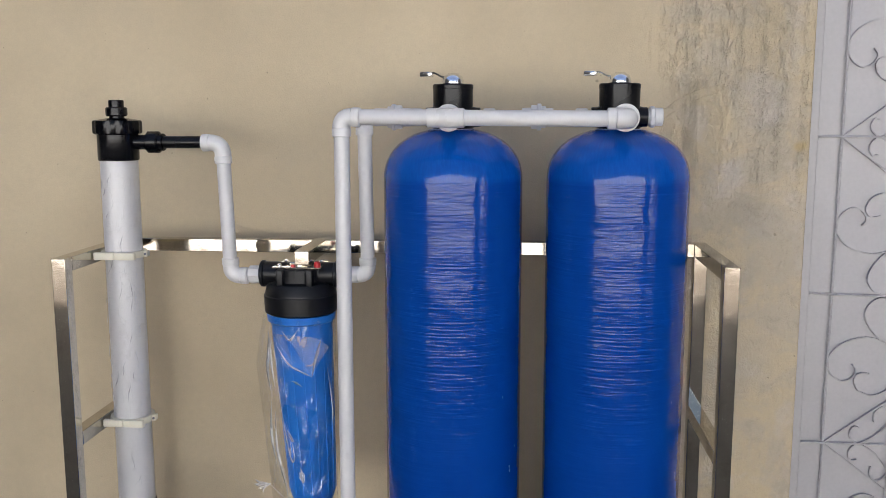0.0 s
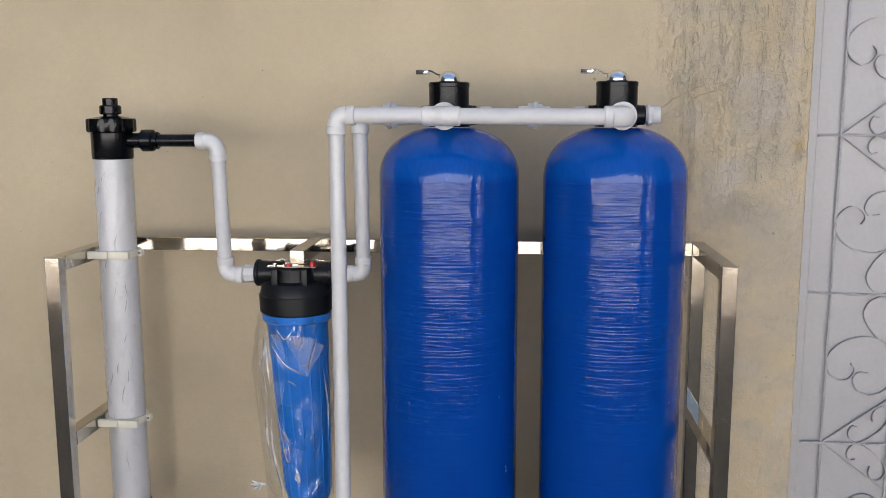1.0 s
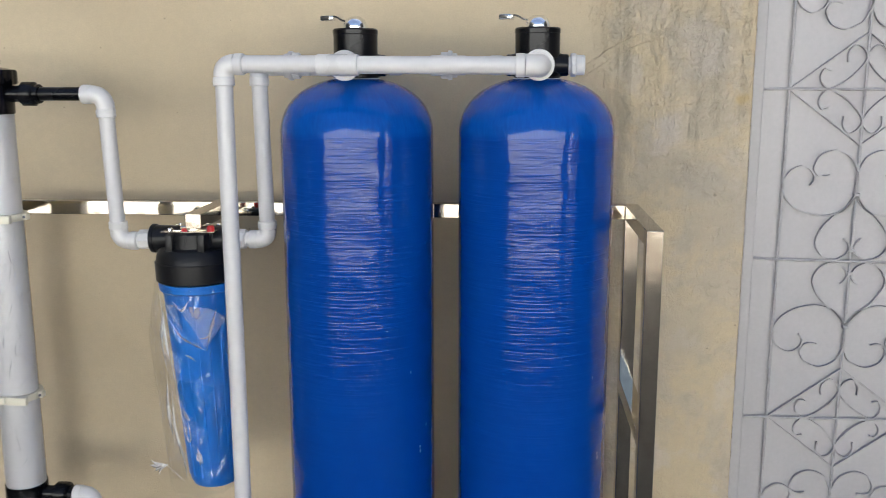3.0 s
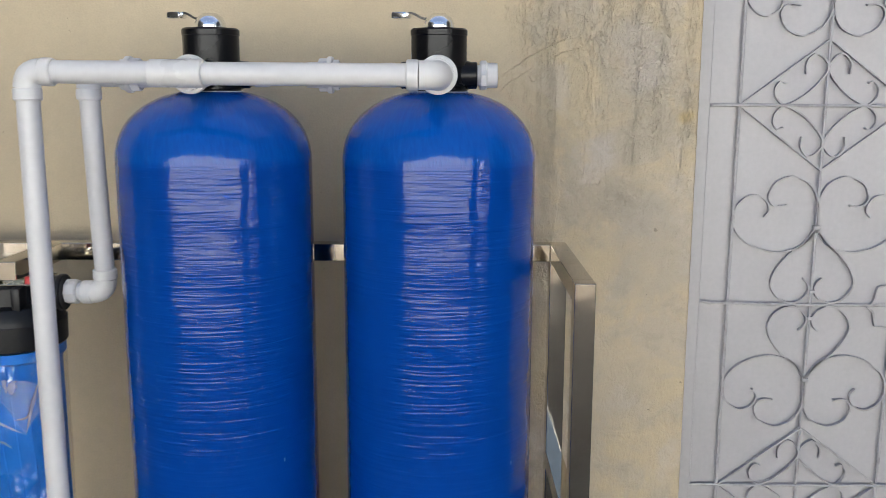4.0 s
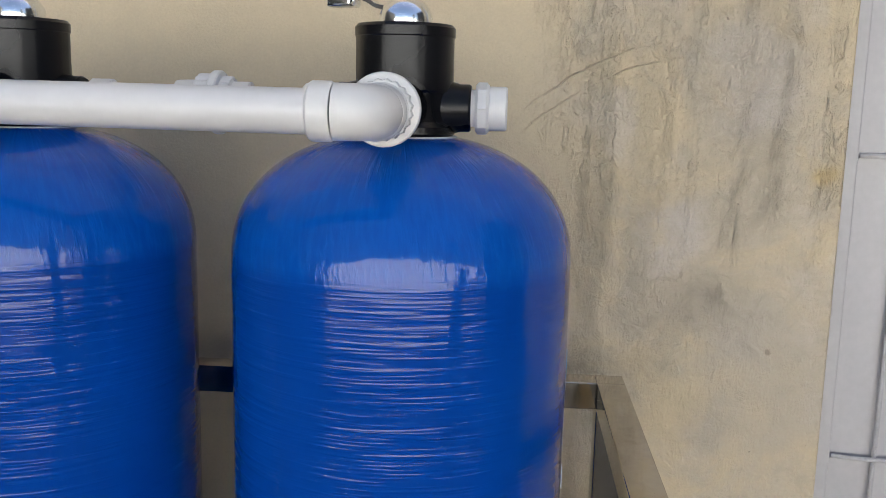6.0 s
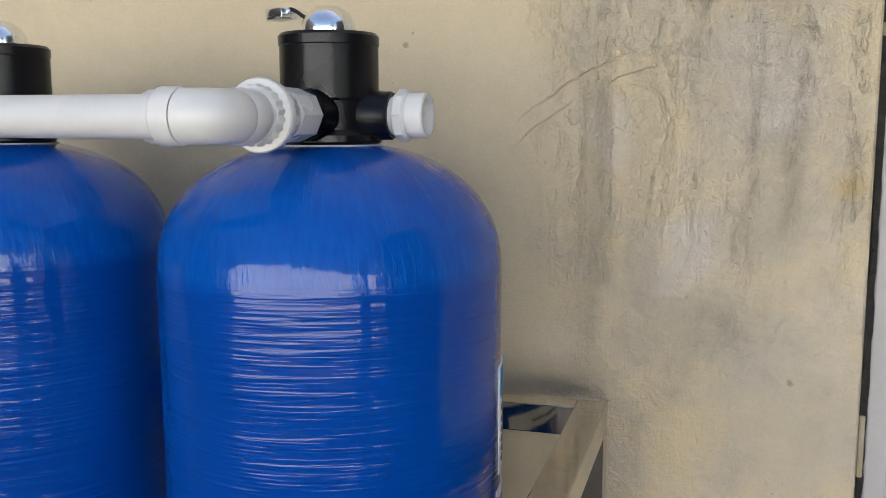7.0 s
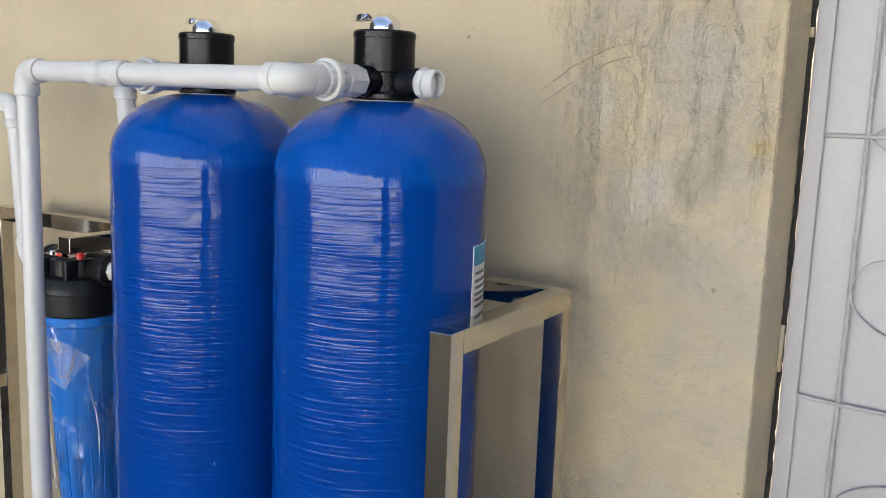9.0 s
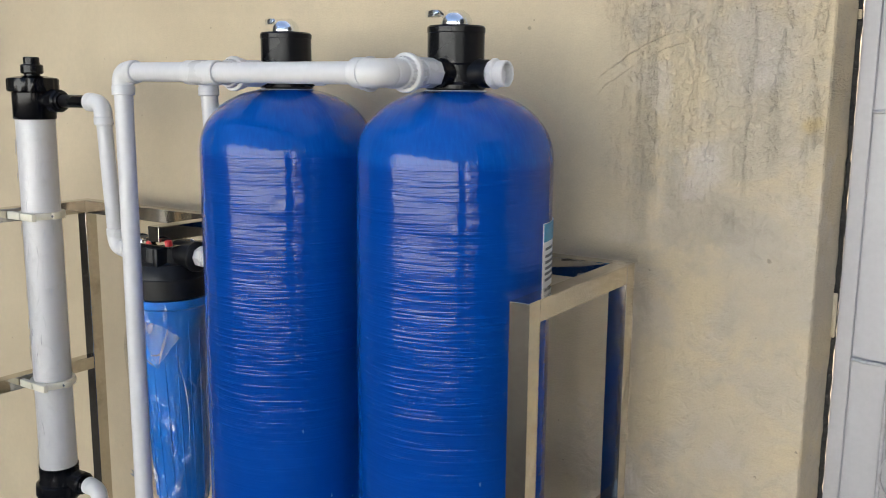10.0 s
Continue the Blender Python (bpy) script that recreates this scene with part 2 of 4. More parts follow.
def film():
    """Thin crumpled clear wrapping."""
    m = bpy.data.materials.new("clear_wrapping_film")
    m.use_nodes = True
    n, l = m.node_tree.nodes, m.node_tree.links
    n.remove(n["Principled BSDF"])
    co = n.new("ShaderNodeTexCoord")
    mp = n.new("ShaderNodeMapping")
    mp.inputs["Scale"].default_value = (1, 1, 0.4)
    l.new(co.outputs["Object"], mp.inputs["Vector"])
    nz = n.new("ShaderNodeTexNoise")
    nz.inputs["Scale"].default_value, nz.inputs["Detail"].default_value, nz.inputs["Distortion"].default_value = 24, 3, 1.2
    l.new(mp.outputs[0], nz.inputs["Vector"])
    bp = n.new("ShaderNodeBump")
    bp.inputs["Distance"].default_value = 0.03
    l.new(nz.outputs["Fac"], bp.inputs["Height"])
    gl = n.new("ShaderNodeBsdfGlossy")
    gl.inputs["Roughness"].default_value = 0.12
    l.new(bp.outputs[0], gl.inputs["Normal"])
    tr = n.new("ShaderNodeBsdfTransparent")
    tr.inputs["Color"].default_value = (0.96, 0.96, 0.96, 1)
    mr = n.new("ShaderNodeMapRange")
    mr.inputs["From Min"].default_value, mr.inputs["From Max"].default_value = 0.50, 0.68
    mr.inputs["To Min"].default_value, mr.inputs["To Max"].default_value = 0.05, 0.22
    l.new(nz.outputs["Fac"], mr.inputs["Value"])
    mx = n.new("ShaderNodeMixShader")
    l.new(mr.outputs[0], mx.inputs[0])
    l.new(tr.outputs[0], mx.inputs[1])
    l.new(gl.outputs[0], mx.inputs[2])
    l.new(mx.outputs[0], n["Material Output"].inputs["Surface"])
    return m


M_WALL = plaster()
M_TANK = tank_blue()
M_FILM = film()
M_TIGHT = M_FILM.copy()
M_TIGHT.name = "tight_wrapping_film"
for nd in M_TIGHT.node_tree.nodes:
    if nd.bl_idname == "ShaderNodeMapRange":
        nd.inputs["To Min"].default_value, nd.inputs["To Max"].default_value = 0.03, 0.16
    if nd.bl_idname == "ShaderNodeMapping":
        nd.inputs["Scale"].default_value = (1.6, 1.6, 0.7)
    if nd.bl_idname == "ShaderNodeBump":
        nd.inputs["Distance"].default_value = 0.007
    if nd.bl_idname == "ShaderNodeBsdfAnisotropic":
        nd.inputs["Roughness"].default_value = 0.16
M_PVC = mat("white_pvc", (0.60, 0.585, 0.58), 0.34, spread=0.05, fine=60, dirt=(0.5, 0.48, 0.46), dirt_amount=0.15, dirt_scale=14, bump=0.0004, bump_scale=60)
M_FIT = mat("white_pvc_fitting", (0.63, 0.615, 0.60), 0.30, spread=0.04, dirt=(0.5, 0.47, 0.42), dirt_amount=0.25, dirt_scale=20)
M_TUBE = mat("white_membrane_tube", (0.62, 0.605, 0.60), 0.42, spread=0.04, dirt=(0.6, 0.58, 0.55), dirt_amount=0.2, dirt_scale=9)
M_BLACK = mat("black_moulded_plastic", (0.005, 0.005, 0.006), 0.24, spread=0.3, bump=0.00008, bump_scale=300, rough_var=0.1, spec=0.25)
M_HEAD = mat("matt_black_plastic", (0.008, 0.008, 0.009), 0.36, spec=0.3, spread=0.3, bump=0.00015, bump_scale=350)
M_BLUE = mat("blue_filter_plastic", (0.010, 0.17, 0.60), 0.32, spread=0.08, bump=0.0003, bump_scale=120)
# brown mottling is dirt, made stronger to stand for dark reflections too
M_STEEL = mat("polished_stainless", (0.56, 0.52, 0.45), 0.075, metal=1.0, spread=0.08, rough_var=0.05, grain=12, dirt=(0.30, 0.24, 0.17), dirt_amount=0.65, dirt_scale=11, bump=0.0002, bump_scale=26)
M_CHROME = mat("chrome", (0.88, 0.90, 0.92), 0.16, metal=1.0, spread=0.03, rough_var=0.03)
M_CLAMP = mat("cream_plastic", (0.72, 0.67, 0.54), 0.42, spread=0.06)
M_RED = mat("red_plastic", (0.55, 0.02, 0.02), 0.35, spread=0.1)
M_GASKET = mat("grey_gasket", (0.42, 0.43, 0.44), 0.5)
M_GATE = mat("grey_white_gate_paint", (0.425, 0.405, 0.405), 0.42, spread=0.06, grain=4, dirt=(0.36, 0.35, 0.34), dirt_amount=0.45, dirt_scale=5, bump=0.002, bump_scale=14, rough_var=0.1)
M_BAR = mat("chipped_white_bar_paint", (0.40, 0.385, 0.385), 0.45, spread=0.12, grain=30, dirt=(0.16, 0.13, 0.11), dirt_amount=0.7, dirt_scale=24, bump=0.001, bump_scale=90)
M_DARK = mat("dark_gap_strip", (0.025, 0.023, 0.02), 0.9, spread=0.4, bump=0.01, bump_scale=60)
M_PAPER = mat("white_label_paper", (0.75, 0.76, 0.77), 0.4, spread=0.03)
M_INK = mat("grey_print", (0.12, 0.13, 0.15), 0.5)
M_CYAN = mat("blue_label_print", (0.02, 0.28, 0.50), 0.4)
M_GROUND = mat("darkened_yard_floor", (0.066, 0.058, 0.048), 0.85, spread=0.2, grain=1.5, dirt=(0.035, 0.033, 0.031), dirt_amount=0.6, dirt_scale=0.8, bump=0.01, bump_scale=40)
M_ROAD = mat("pale_concrete", (0.44, 0.44, 0.43), 0.9, spread=0.12, grain=1.2, dirt=(0.3, 0.3, 0.29), dirt_amount=0.5, dirt_scale=0.9, bump=0.004, bump_scale=40)
M_WHITE = mat("pale_limewash", (0.74, 0.80, 0.82), 0.9, spread=0.05, grain=1.5, dirt=(0.62, 0.63, 0.64), dirt_amount=0.3, dirt_scale=1.2)
# near black, so that the added walls stay dim in reflections
M_YARD = mat("unseen_wall_dark", (0.05, 0.047, 0.04), 0.9, spread=0.15, grain=2, bump=0.01, bump_scale=30)


# ---------------------------------------------------------------- mesh helpers
def thing(name, base, label, category, group="", kind=""):
    ob = new(name)
    ob.empty_display_size = 0.05
    ob.location = base
    ob["base"] = tuple(base)
    return tagged(ob, label, category, group, kind)


def offset_of(ob):
    total = Vector((0, 0, 0))
    while ob:
        total += ob.location
        ob = ob.parent
    return total


def part(name, bm, material, parent=None, label="", smooth=True):
    """Links a bmesh, drawn in world coordinates, as one mesh under a thing or a part."""
    me = bpy.data.meshes.new(name)
    if parent:
        bmesh.ops.translate(bm, verts=bm.verts, vec=-offset_of(parent))
    bmesh.ops.recalc_face_normals(bm, faces=bm.faces)
    for f in bm.faces:
        f.smooth = smooth
    if smooth:
        for e in bm.edges:
            if len(e.link_faces) == 2 and e.calc_face_angle(0) > 0.6:
                e.smooth = False
    bm.to_mesh(me)
    bm.free()
    me.materials.append(material)
    ob = new(name, me)
    if parent:
        ob.parent = parent
    if label:
        ob["label"] = label
    return ob


def frame_of(axis):
    a = Vector(axis).normalized()
    u = a.orthogonal().normalized()
    return a, u, a.cross(u)


def lathe(profile, origin=(0, 0, 0), axis=(0, 0, 1), seg=32, bm=None, sides=None):
    """Turns (radius, height) pairs about an axis. sides: a prism of that many sides in place of a round."""
    bm = bm or bmesh.new()
    a, u, v = frame_of(axis)
    if abs(a.z) > 0.99:
        u, v = Vector((1, 0, 0)), Vector((0, 1, 0)) * (1 if a.z > 0 else -1)
    o, k = Vector(origin), sides or seg
    rings = []
    for r, h in profile:
        if r < 1e-6:
            rings.append([bm.verts.new(o + a * h)])
        else:
            rings.append([bm.verts.new(o + a * h + (u * math.cos(2 * math.pi * i / k) + v * math.sin(2 * math.pi * i / k)) * r) for i in range(k)])
    for p, q in zip(rings, rings[1:]):
        for i in range(k):
            j = (i + 1) % k
            if len(p) == 1 and len(q) == 1:
                continue
            if len(p) == 1:
                bm.faces.new((p[0], q[i], q[j]))
            elif len(q) == 1:
                bm.faces.new((p[i], p[j], q[0]))
            else:
                bm.faces.new((p[i], p[j], q[j], q[i]))
    return bm


def rod(a, b, r, seg=24, inner=0.0, bm=None, edge=0.0015, sides=None):
    """A round bar or, with inner, an open pipe end, from a to b."""
    a, b = Vector(a), Vector(b)
    h = (b - a).length
    e = min(edge, r * 0.3, h * 0.2)
    if inner:
        prof = [(0, h * 0.3), (inner, h * 0.3), (inner, h - e), (inner + e, h), (r - e, h), (r, h - e), (r, e), (r - e, 0), (0, 0)]
    else:
        prof = [(0, 0), (r - e, 0), (r, e), (r, h - e), (r - e, h), (0, h)]
    return lathe(prof, a, b - a, seg, bm, sides)


def box(lo, hi, bevel=0.002, bm=None, turn=None):
    bm2 = bmesh.new()
    bmesh.ops.create_cube(bm2, size=1)
    c = (Vector(lo) + Vector(hi)) / 2
    s = Vector(hi) - Vector(lo)
    for v in bm2.verts:
        v.co = Vector((v.co.x * s.x, v.co.y * s.y, v.co.z * s.z))
    if bevel:
        bmesh.ops.bevel(bm2, geom=bm2.edges[:], offset=bevel, segments=2, affect="EDGES", profile=0.5)
    for v in bm2.verts:
        v.co = (turn @ v.co if turn else v.co) + c
    if bm is None:
        return bm2
    return join(bm, bm2)


def join(bm, other):
    me = bpy.data.meshes.new("tmp")
    other.to_mesh(me)
    other.free()
    bm.from_mesh(me)
    bpy.data.meshes.remove(me)
    return bm


def sweep(points, r, seg=10, bm=None, flat=None, cap=True):
    """A bar along a line of points. flat: (width, thickness, normal) for a flat strip in place of a round."""
    bm = bm or bmesh.new()
    pts = [Vector(p) for p in points]
    rings, up = [], None
    for i, p in enumerate(pts):
        d = (pts[min(i + 1, len(pts) - 1)] - pts[max(i - 1, 0)]).normalized()
        if flat:
            w, th, nrm = flat
            nrm = Vector(nrm)
            s = d.cross(nrm).normalized()
            rings.append([bm.verts.new(p + s * a * th / 2 + nrm * b * w / 2) for a, b in ((-1, -1), (1, -1), (1, 1), (-1, 1))])
            continue
        if up is None:
            up = d.orthogonal().normalized()
        up = (up - d * up.dot(d)).normalized()
        s = d.cross(up)
        rings.append([bm.verts.new(p + (up * math.cos(2 * math.pi * k / seg) + s * math.sin(2 * math.pi * k / seg)) * r) for k in range(seg)])
    for a, b in zip(rings, rings[1:]):
        for k in range(len(a)):
            j = (k + 1) % len(a)
            bm.faces.new((a[k], a[j], b[j], b[k]))
    if cap:
        bm.faces.new(rings[0][::-1])
        bm.faces.new(rings[-1])
    return bm


def spline(ctrl, steps=8):
    """Catmull-Rom line through control points."""
    p = [Vector(c) for c in ctrl]
    p = [p[0] * 2 - p[1]] + p + [p[-1] * 2 - p[-2]]
    out = []
    for i in range(1, len(p) - 2):
        for s in range(steps):
            t = s / steps
            a, b, c, d = p[i - 1], p[i], p[i + 1], p[i + 2]
            out.append(0.5 * (2 * b + (c - a) * t + (2 * a - 5 * b + 4 * c - d) * t * t + (3 * b - a - 3 * c + d) * t ** 3))
    out.append(p[-2])
    return out


def elbow(corner, d1, d2, reach, r, lip=0.0012, socket=0.018):
    """A pipe elbow: two arms from a corner with raised socket rims at their ends."""
    c, d1, d2 = Vector(corner), Vector(d1), Vector(d2)
    r += 0.0012
    k = reach - socket
    arc = []
    for i in range(9):
        t = i / 8
        arc.append(c + d1 * k * (1 - t) ** 2 + d2 * k * t ** 2)
    bm = sweep(arc, r, 24)
    for d in (d1, d2):
        lathe([(0, 0), (r, 0), (r + lip, 0.002), (r + lip, socket - 0.002), (r + lip - 0.0015, socket), (0, socket)], c + d * k, d, 24, bm)
    return bm


def union(name, at, axis, parent, r=0.030, ribs=20, w=0.026):
    """A ribbed union nut with its two collars, as one fitting with a nut part."""
    a = Vector(axis).normalized()
    at = Vector(at)
    body = part(name, lathe([(0, -0.034), (r * 0.74, -0.034), (r * 0.76, -0.014), (r * 0.80, -0.010), (r * 0.80, 0.02), (r * 0.72, 0.022), (r * 0.72, 0.038), (0, 0.038)], at, a), M_FIT, parent)
    prof = [(r * 0.7, -w / 2), (r * 0.94, -w / 2), (r * 0.98, -w / 2 + 0.002), (r * 0.98, 0.001), (r * 1.04, 0.0015), (r * 1.08, 0.003), (r * 1.08, 0.009),
            (r * 1.04, 0.0105), (r * 0.90, 0.011), (r * 0.90, w / 2 + 0.006), (r * 0.87, w / 2 + 0.0075), (r * 0.7, w / 2 + 0.0075)]
    bm = lathe(prof, at, a, 40)
    _, u, v = frame_of(a)
    for q in bm.verts:
        d = q.co - at
        h = d.dot(a)
        d -= a * h
        if (h < 0.0012 or h > 0.0108) and d.length > r * 0.85:
            if round(math.degrees(math.atan2(d.dot(v), d.dot(u))) / 9) % 2:
                q.co -= d * 0.07
    part("nut", bm, M_FIT, body)
    return body


# ---------------------------------------------------------------- the setting
WALL_Y, EDGE_X = 2.358, 0.776
GATE_Y = 2.457


def prism(outline, z0, z1):
    bm = bmesh.new()
    lo = [bm.verts.new((x, y, z0)) for x, y in outline]
    hi = [bm.verts.new((x, y, z1)) for x, y in outline]
    k = len(outline)
    for i in range(k):
        j = (i + 1) % k
        bm.faces.new((lo[i], lo[j], hi[j], hi[i]))
    bm.faces.new(lo[::-1])
    bm.faces.new(hi)
    return bm


# floor out of view; its colour is darkened to dim steel and tank reflections
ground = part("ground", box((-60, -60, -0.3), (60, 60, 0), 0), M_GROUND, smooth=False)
tagged(ground, "unseen concrete yard floor, darkened for dim reflections", "ground", kind="structure")
# height above the view is chosen to keep the yard in shade
wall = part("wall_north", prism([(-7, WALL_Y), (EDGE_X - 0.004, WALL_Y), (EDGE_X - 0.001, WALL_Y + 0.004), (EDGE_X + 0.0125, WALL_Y + 0.095), (EDGE_X + 0.0125, 2.60), (-7, 2.60)], 0, 6.5), M_WALL, smooth=False)
tagged(wall, "cream plastered wall, stained and patched near the gate", "wall", kind="structure")
wall_e = part("wall_east", box((1.46, 2.36, 0), (7, 2.60, 6.5), 0.004), M_WALL, smooth=False)
# lintel out of view, added to stop sun passing over the gate
lintel = part("wall_lintel", box((EDGE_X + 0.018, 2.38, 2.32), (1.459, 2.60, 6.5), 0.004), M_WALL, smooth=False)
tagged(lintel, "unseen cream wall added above the gate to block the sun", "wall", kind="structure")
tagged(wall_e, "cream plastered wall beyond the gate", "wall", kind="structure")
# pale strip out of view, added to throw sunlight into the tank reflections
road = part("road", box((-14, -8.99, -0.1), (14, -5.0, 0.012), 0.004), M_ROAD, smooth=False)
tagged(road, "unseen pale concrete strip added to brighten the tank reflections", "road", kind="structure")
for nm, m, lo, hi, words in (("wall_house", M_WHITE, (-14, -9.5, 0), (14, -9.0, 3.3), "sunlit pale limewashed house wall across the yard"),
                             # dark walls out of view, added to bound the light the tanks reflect
                             ("wall_west", M_YARD, (-5.4, -4.5, 0), (-5.2, 2.35, 5.0), "unseen dark wall added to bound the reflected light"),
                             ("wall_side", M_YARD, (5.2, -1.0, 0), (5.4, 2.35, 5.0), "unseen dark wall added to bound the reflected light"),
                             ("wall_pier", M_YARD, (5.2, -4.5, 0), (5.4, -2.9, 5.0), "unseen dark pier added to split the reflected light")):
    w = part(nm, box(lo, hi, 0.004), m, smooth=False)
    tagged(w, words, "wall", kind="structure")
# near-black ragged strip stands in for the shade in the open gap
rng = random.Random(5)
bm = bmesh.new()
left = []
for i in range(161):
    z = 2.32 * i / 160
    wide = 0.0035 * (0.5 + noise.noise(Vector((z * 7, 1, 0)))) + rng.uniform(-0.0012, 0.0012)
    row = []
    for yy in (GATE_Y - 0.0055, GATE_Y + 0.03):
        row.append(bm.verts.new((EDGE_X + 0.0145 - wide, yy, z)))
        row.append(bm.verts.new((EDGE_X + 0.0212 + rng.uniform(-0.001, 0.0012), yy, z)))
    left.append(row)
for p, q in zip(left, left[1:]):
    bm.faces.new((p[0], p[1], q[1], q[0]))
    bm.faces.new((p[0], q[0], q[2], p[2]))
joint = part("trim", bm, M_DARK, smooth=False)
tagged(joint, "dark ragged joint between wall and gate", "joint", kind="structure")
for z0, z1 in ((1.588, 1.604), (1.045, 1.125)):
    blob = part("trim", box((EDGE_X + 0.0125, GATE_Y - 0.009, z0), (EDGE_X + 0.0195, GATE_Y + 0.004, z1), 0.002), M_WALL)
    tagged(blob, "lump of cream filler in the joint", "filler", kind="structure")


# ---------------------------------------------------------------- gate with wrought scrolls
GX0, GX1 = 0.7972, 1.455
gate = thing("metal_gate", (1.14, GATE_Y + 0.02, 0.0), "grey-white painted sheet metal gate with wrought scrolls", "gate")
part("sheet", box((GX0 + 0.006, GATE_Y + 0.008, 0.05), (GX1 - 0.006, GATE_Y + 0.012, 2.28), 0), M_GATE, gate, smooth=False)
part("stile", box((GX0, GATE_Y - 0.004, 0.02), (GX0 + 0.027, GATE_Y + 0.03, 2.30), 0.0025), M_GATE, gate, smooth=False)
part("stile", box((GX1 - 0.03, GATE_Y - 0.004, 0.02), (GX1, GATE_Y + 0.03, 2.30), 0.0025), M_GATE, gate, smooth=False)
part("rail", box((GX0 + 0.027, GATE_Y - 0.003, 2.26), (GX1 - 0.03, GATE_Y + 0.03, 2.30), 0.0025), M_GATE, gate, smooth=False)
part("rail", box((GX0 + 0.027, GATE_Y - 0.003, 0.02), (GX1 - 0.03, GATE_Y + 0.03, 0.06), 0.0025), M_GATE, gate, smooth=False)
AX, HALF, BAR_Y = 1.068, 0.182, GATE_Y - 0.001
STRIP = (0.009, 0.0036, (0, 1, 0))


def lean(z):
    """The wrought work hangs slightly out of plumb."""
    return 0.003 * (z - 1.0)


def strip(name, uv, z, sx=1, sz=1, smooth_line=True):
    line = [(AX + lean(z + sz * v) - sx * u, BAR_Y, z + sz * v) for u, v in uv]
    line = spline(line, 7) if smooth_line else line
    return part(name, sweep(line, 0, flat=STRIP), M_BAR, gate, smooth=False)


for x in (AX - HALF, AX, AX + HALF):
    part("upright_bar", rod((x + lean(0.06), BAR_Y, 0.06), (x + lean(2.26), BAR_Y, 2.26), 0.0038, 8), M_BAR, gate)
for i, z in enumerate((0.152, 0.581, 1.007, 1.437, 1.866)):
    wob = 0.004 if i % 2 == 0 else 0.0
    part("cross_bar", sweep(spline([(GX0 + 0.028, BAR_Y - 0.002, z + wob), (AX - HALF - 0.02, BAR_Y - 0.003, z + 0.001), (AX - 0.05, BAR_Y - 0.002, z - wob * 0.5), (AX, BAR_Y - 0.002, z - wob * 0.7), (GX1 - 0.03, BAR_Y - 0.002, z - wob)], 6), 0.0036, 8), M_BAR, gate)
BIG_UP = [(0.001, -0.015), (-0.001, 0.025), (0.002, 0.060), (0.020, 0.094), (0.057, 0.110), (0.092, 0.098), (0.107, 0.072), (0.103, 0.054), (0.088, 0.046), (0.068, 0.048)]
BIG_OUT = [(0.001, 0.0), (0.024, -0.036), (0.055, -0.051), (0.090, -0.055), (0.135, -0.042), (0.170, -0.014), (0.181, 0.020), (0.172, 0.050), (0.147, 0.069), (0.122, 0.066), (0.107, 0.050), (0.106, 0.034), (0.115, 0.022)]
HEART = [(0.001, -0.005), (0.024, -0.035), (0.056, -0.060), (0.082, -0.095), (0.090, -0.126), (0.074, -0.155), (0.044, -0.168), (0.018, -0.158), (0.006, -0.140), (0.010, -0.124), (0.021, -0.113)]
SCROLL = [(0.046, 0.066), (0.046, 0.090), (0.030, 0.107), (0.012, 0.100), (0.001, 0.080), (0.012, 0.055), (0.045, 0.022), (0.083, 0.002), (0.104, 0.014), (0.109, 0.034), (0.100, 0.049), (0.086, 0.047)]
for z in (1.004, 0.150, 1.864):
    for sx in (1, -1):
        for sz in (1, -1):
            tie = z + sz * 0.172
            strip("scroll", BIG_UP, tie, sx, sz)
            strip("scroll", BIG_OUT, tie, sx, sz)
            strip("heart_bar", HEART, tie, sx, sz)
    for sz in (1, -1):
        part("collar", box((AX + lean(z + sz * 0.172) - 0.007, BAR_Y - 0.008, z + sz * 0.172 - 0.004), (AX + lean(z + sz * 0.172) + 0.007, BAR_Y + 0.004, z + sz * 0.172 + 0.004), 0.001), M_BAR, gate)
        part("collar", box((AX + lean(z + sz * 0.030) - 0.006, BAR_Y - 0.008, z + sz * 0.030 - 0.004), (AX + lean(z + sz * 0.030) + 0.006, BAR_Y + 0.004, z + sz * 0.030 + 0.004), 0.001), M_BAR, gate)
for z in (0.581, 1.437):
    for sx in (1, -1):
        for sz in (1, -1):
            strip("scroll", SCROLL, z, sx, sz)
            strip("diamond_bar", [(HALF, 0.0), (0.0, 0.137)], z, sx, sz, False)
# bent bar round the lock plate, beside the lower cross bar
for sz in (1, -1):
    strip("latch_bar", [(0.125, 0.0), (0.138, 0.012 * sz), (0.143, 0.034 * sz), (0.149, 0.045 * sz), (0.175, 0.048 * sz), (0.186, 0.048 * sz)], 1.0, -1, 1)


# ---------------------------------------------------------------- stainless stand
FX0, FX1, FY0, FY1, FT, S = -1.033, 0.500, 1.874, 2.254, 1.176, 0.033
stand = thing("steel_stand", (-0.27, 2.07, 0.0), "polished stainless steel box-tube stand holding the filters", "stand")


def tube_bar(name, lo, hi, label=""):
    return part(name, box(lo, hi, 0.0013), M_STEEL, stand, label, smooth=False)


for x in (FX0, FX1 - S):
    for y in (FY0, FY1 - S):
        post = tube_bar("leg", (x, y, 0.012), (x + S, y + S, FT))
        part("foot", lathe([(0, 0), (0.024, 0), (0.024, 0.008), (0.01, 0.012), (0, 0.012)], (x + S / 2, y + S / 2, 0), (0, 0, 1), 20), M_BLACK, post)
    tube_bar("side_rail", (x, FY0 + S, FT - S), (x + S, FY1 - S, FT))
    tube_bar("side_rail", (x, FY0 + S, 0.722), (x + S, FY1 - S, 0.722 + S))
    tube_bar("side_rail", (x, FY0 + S, 0.055), (x + S, FY1 - S, 0.055 + S))
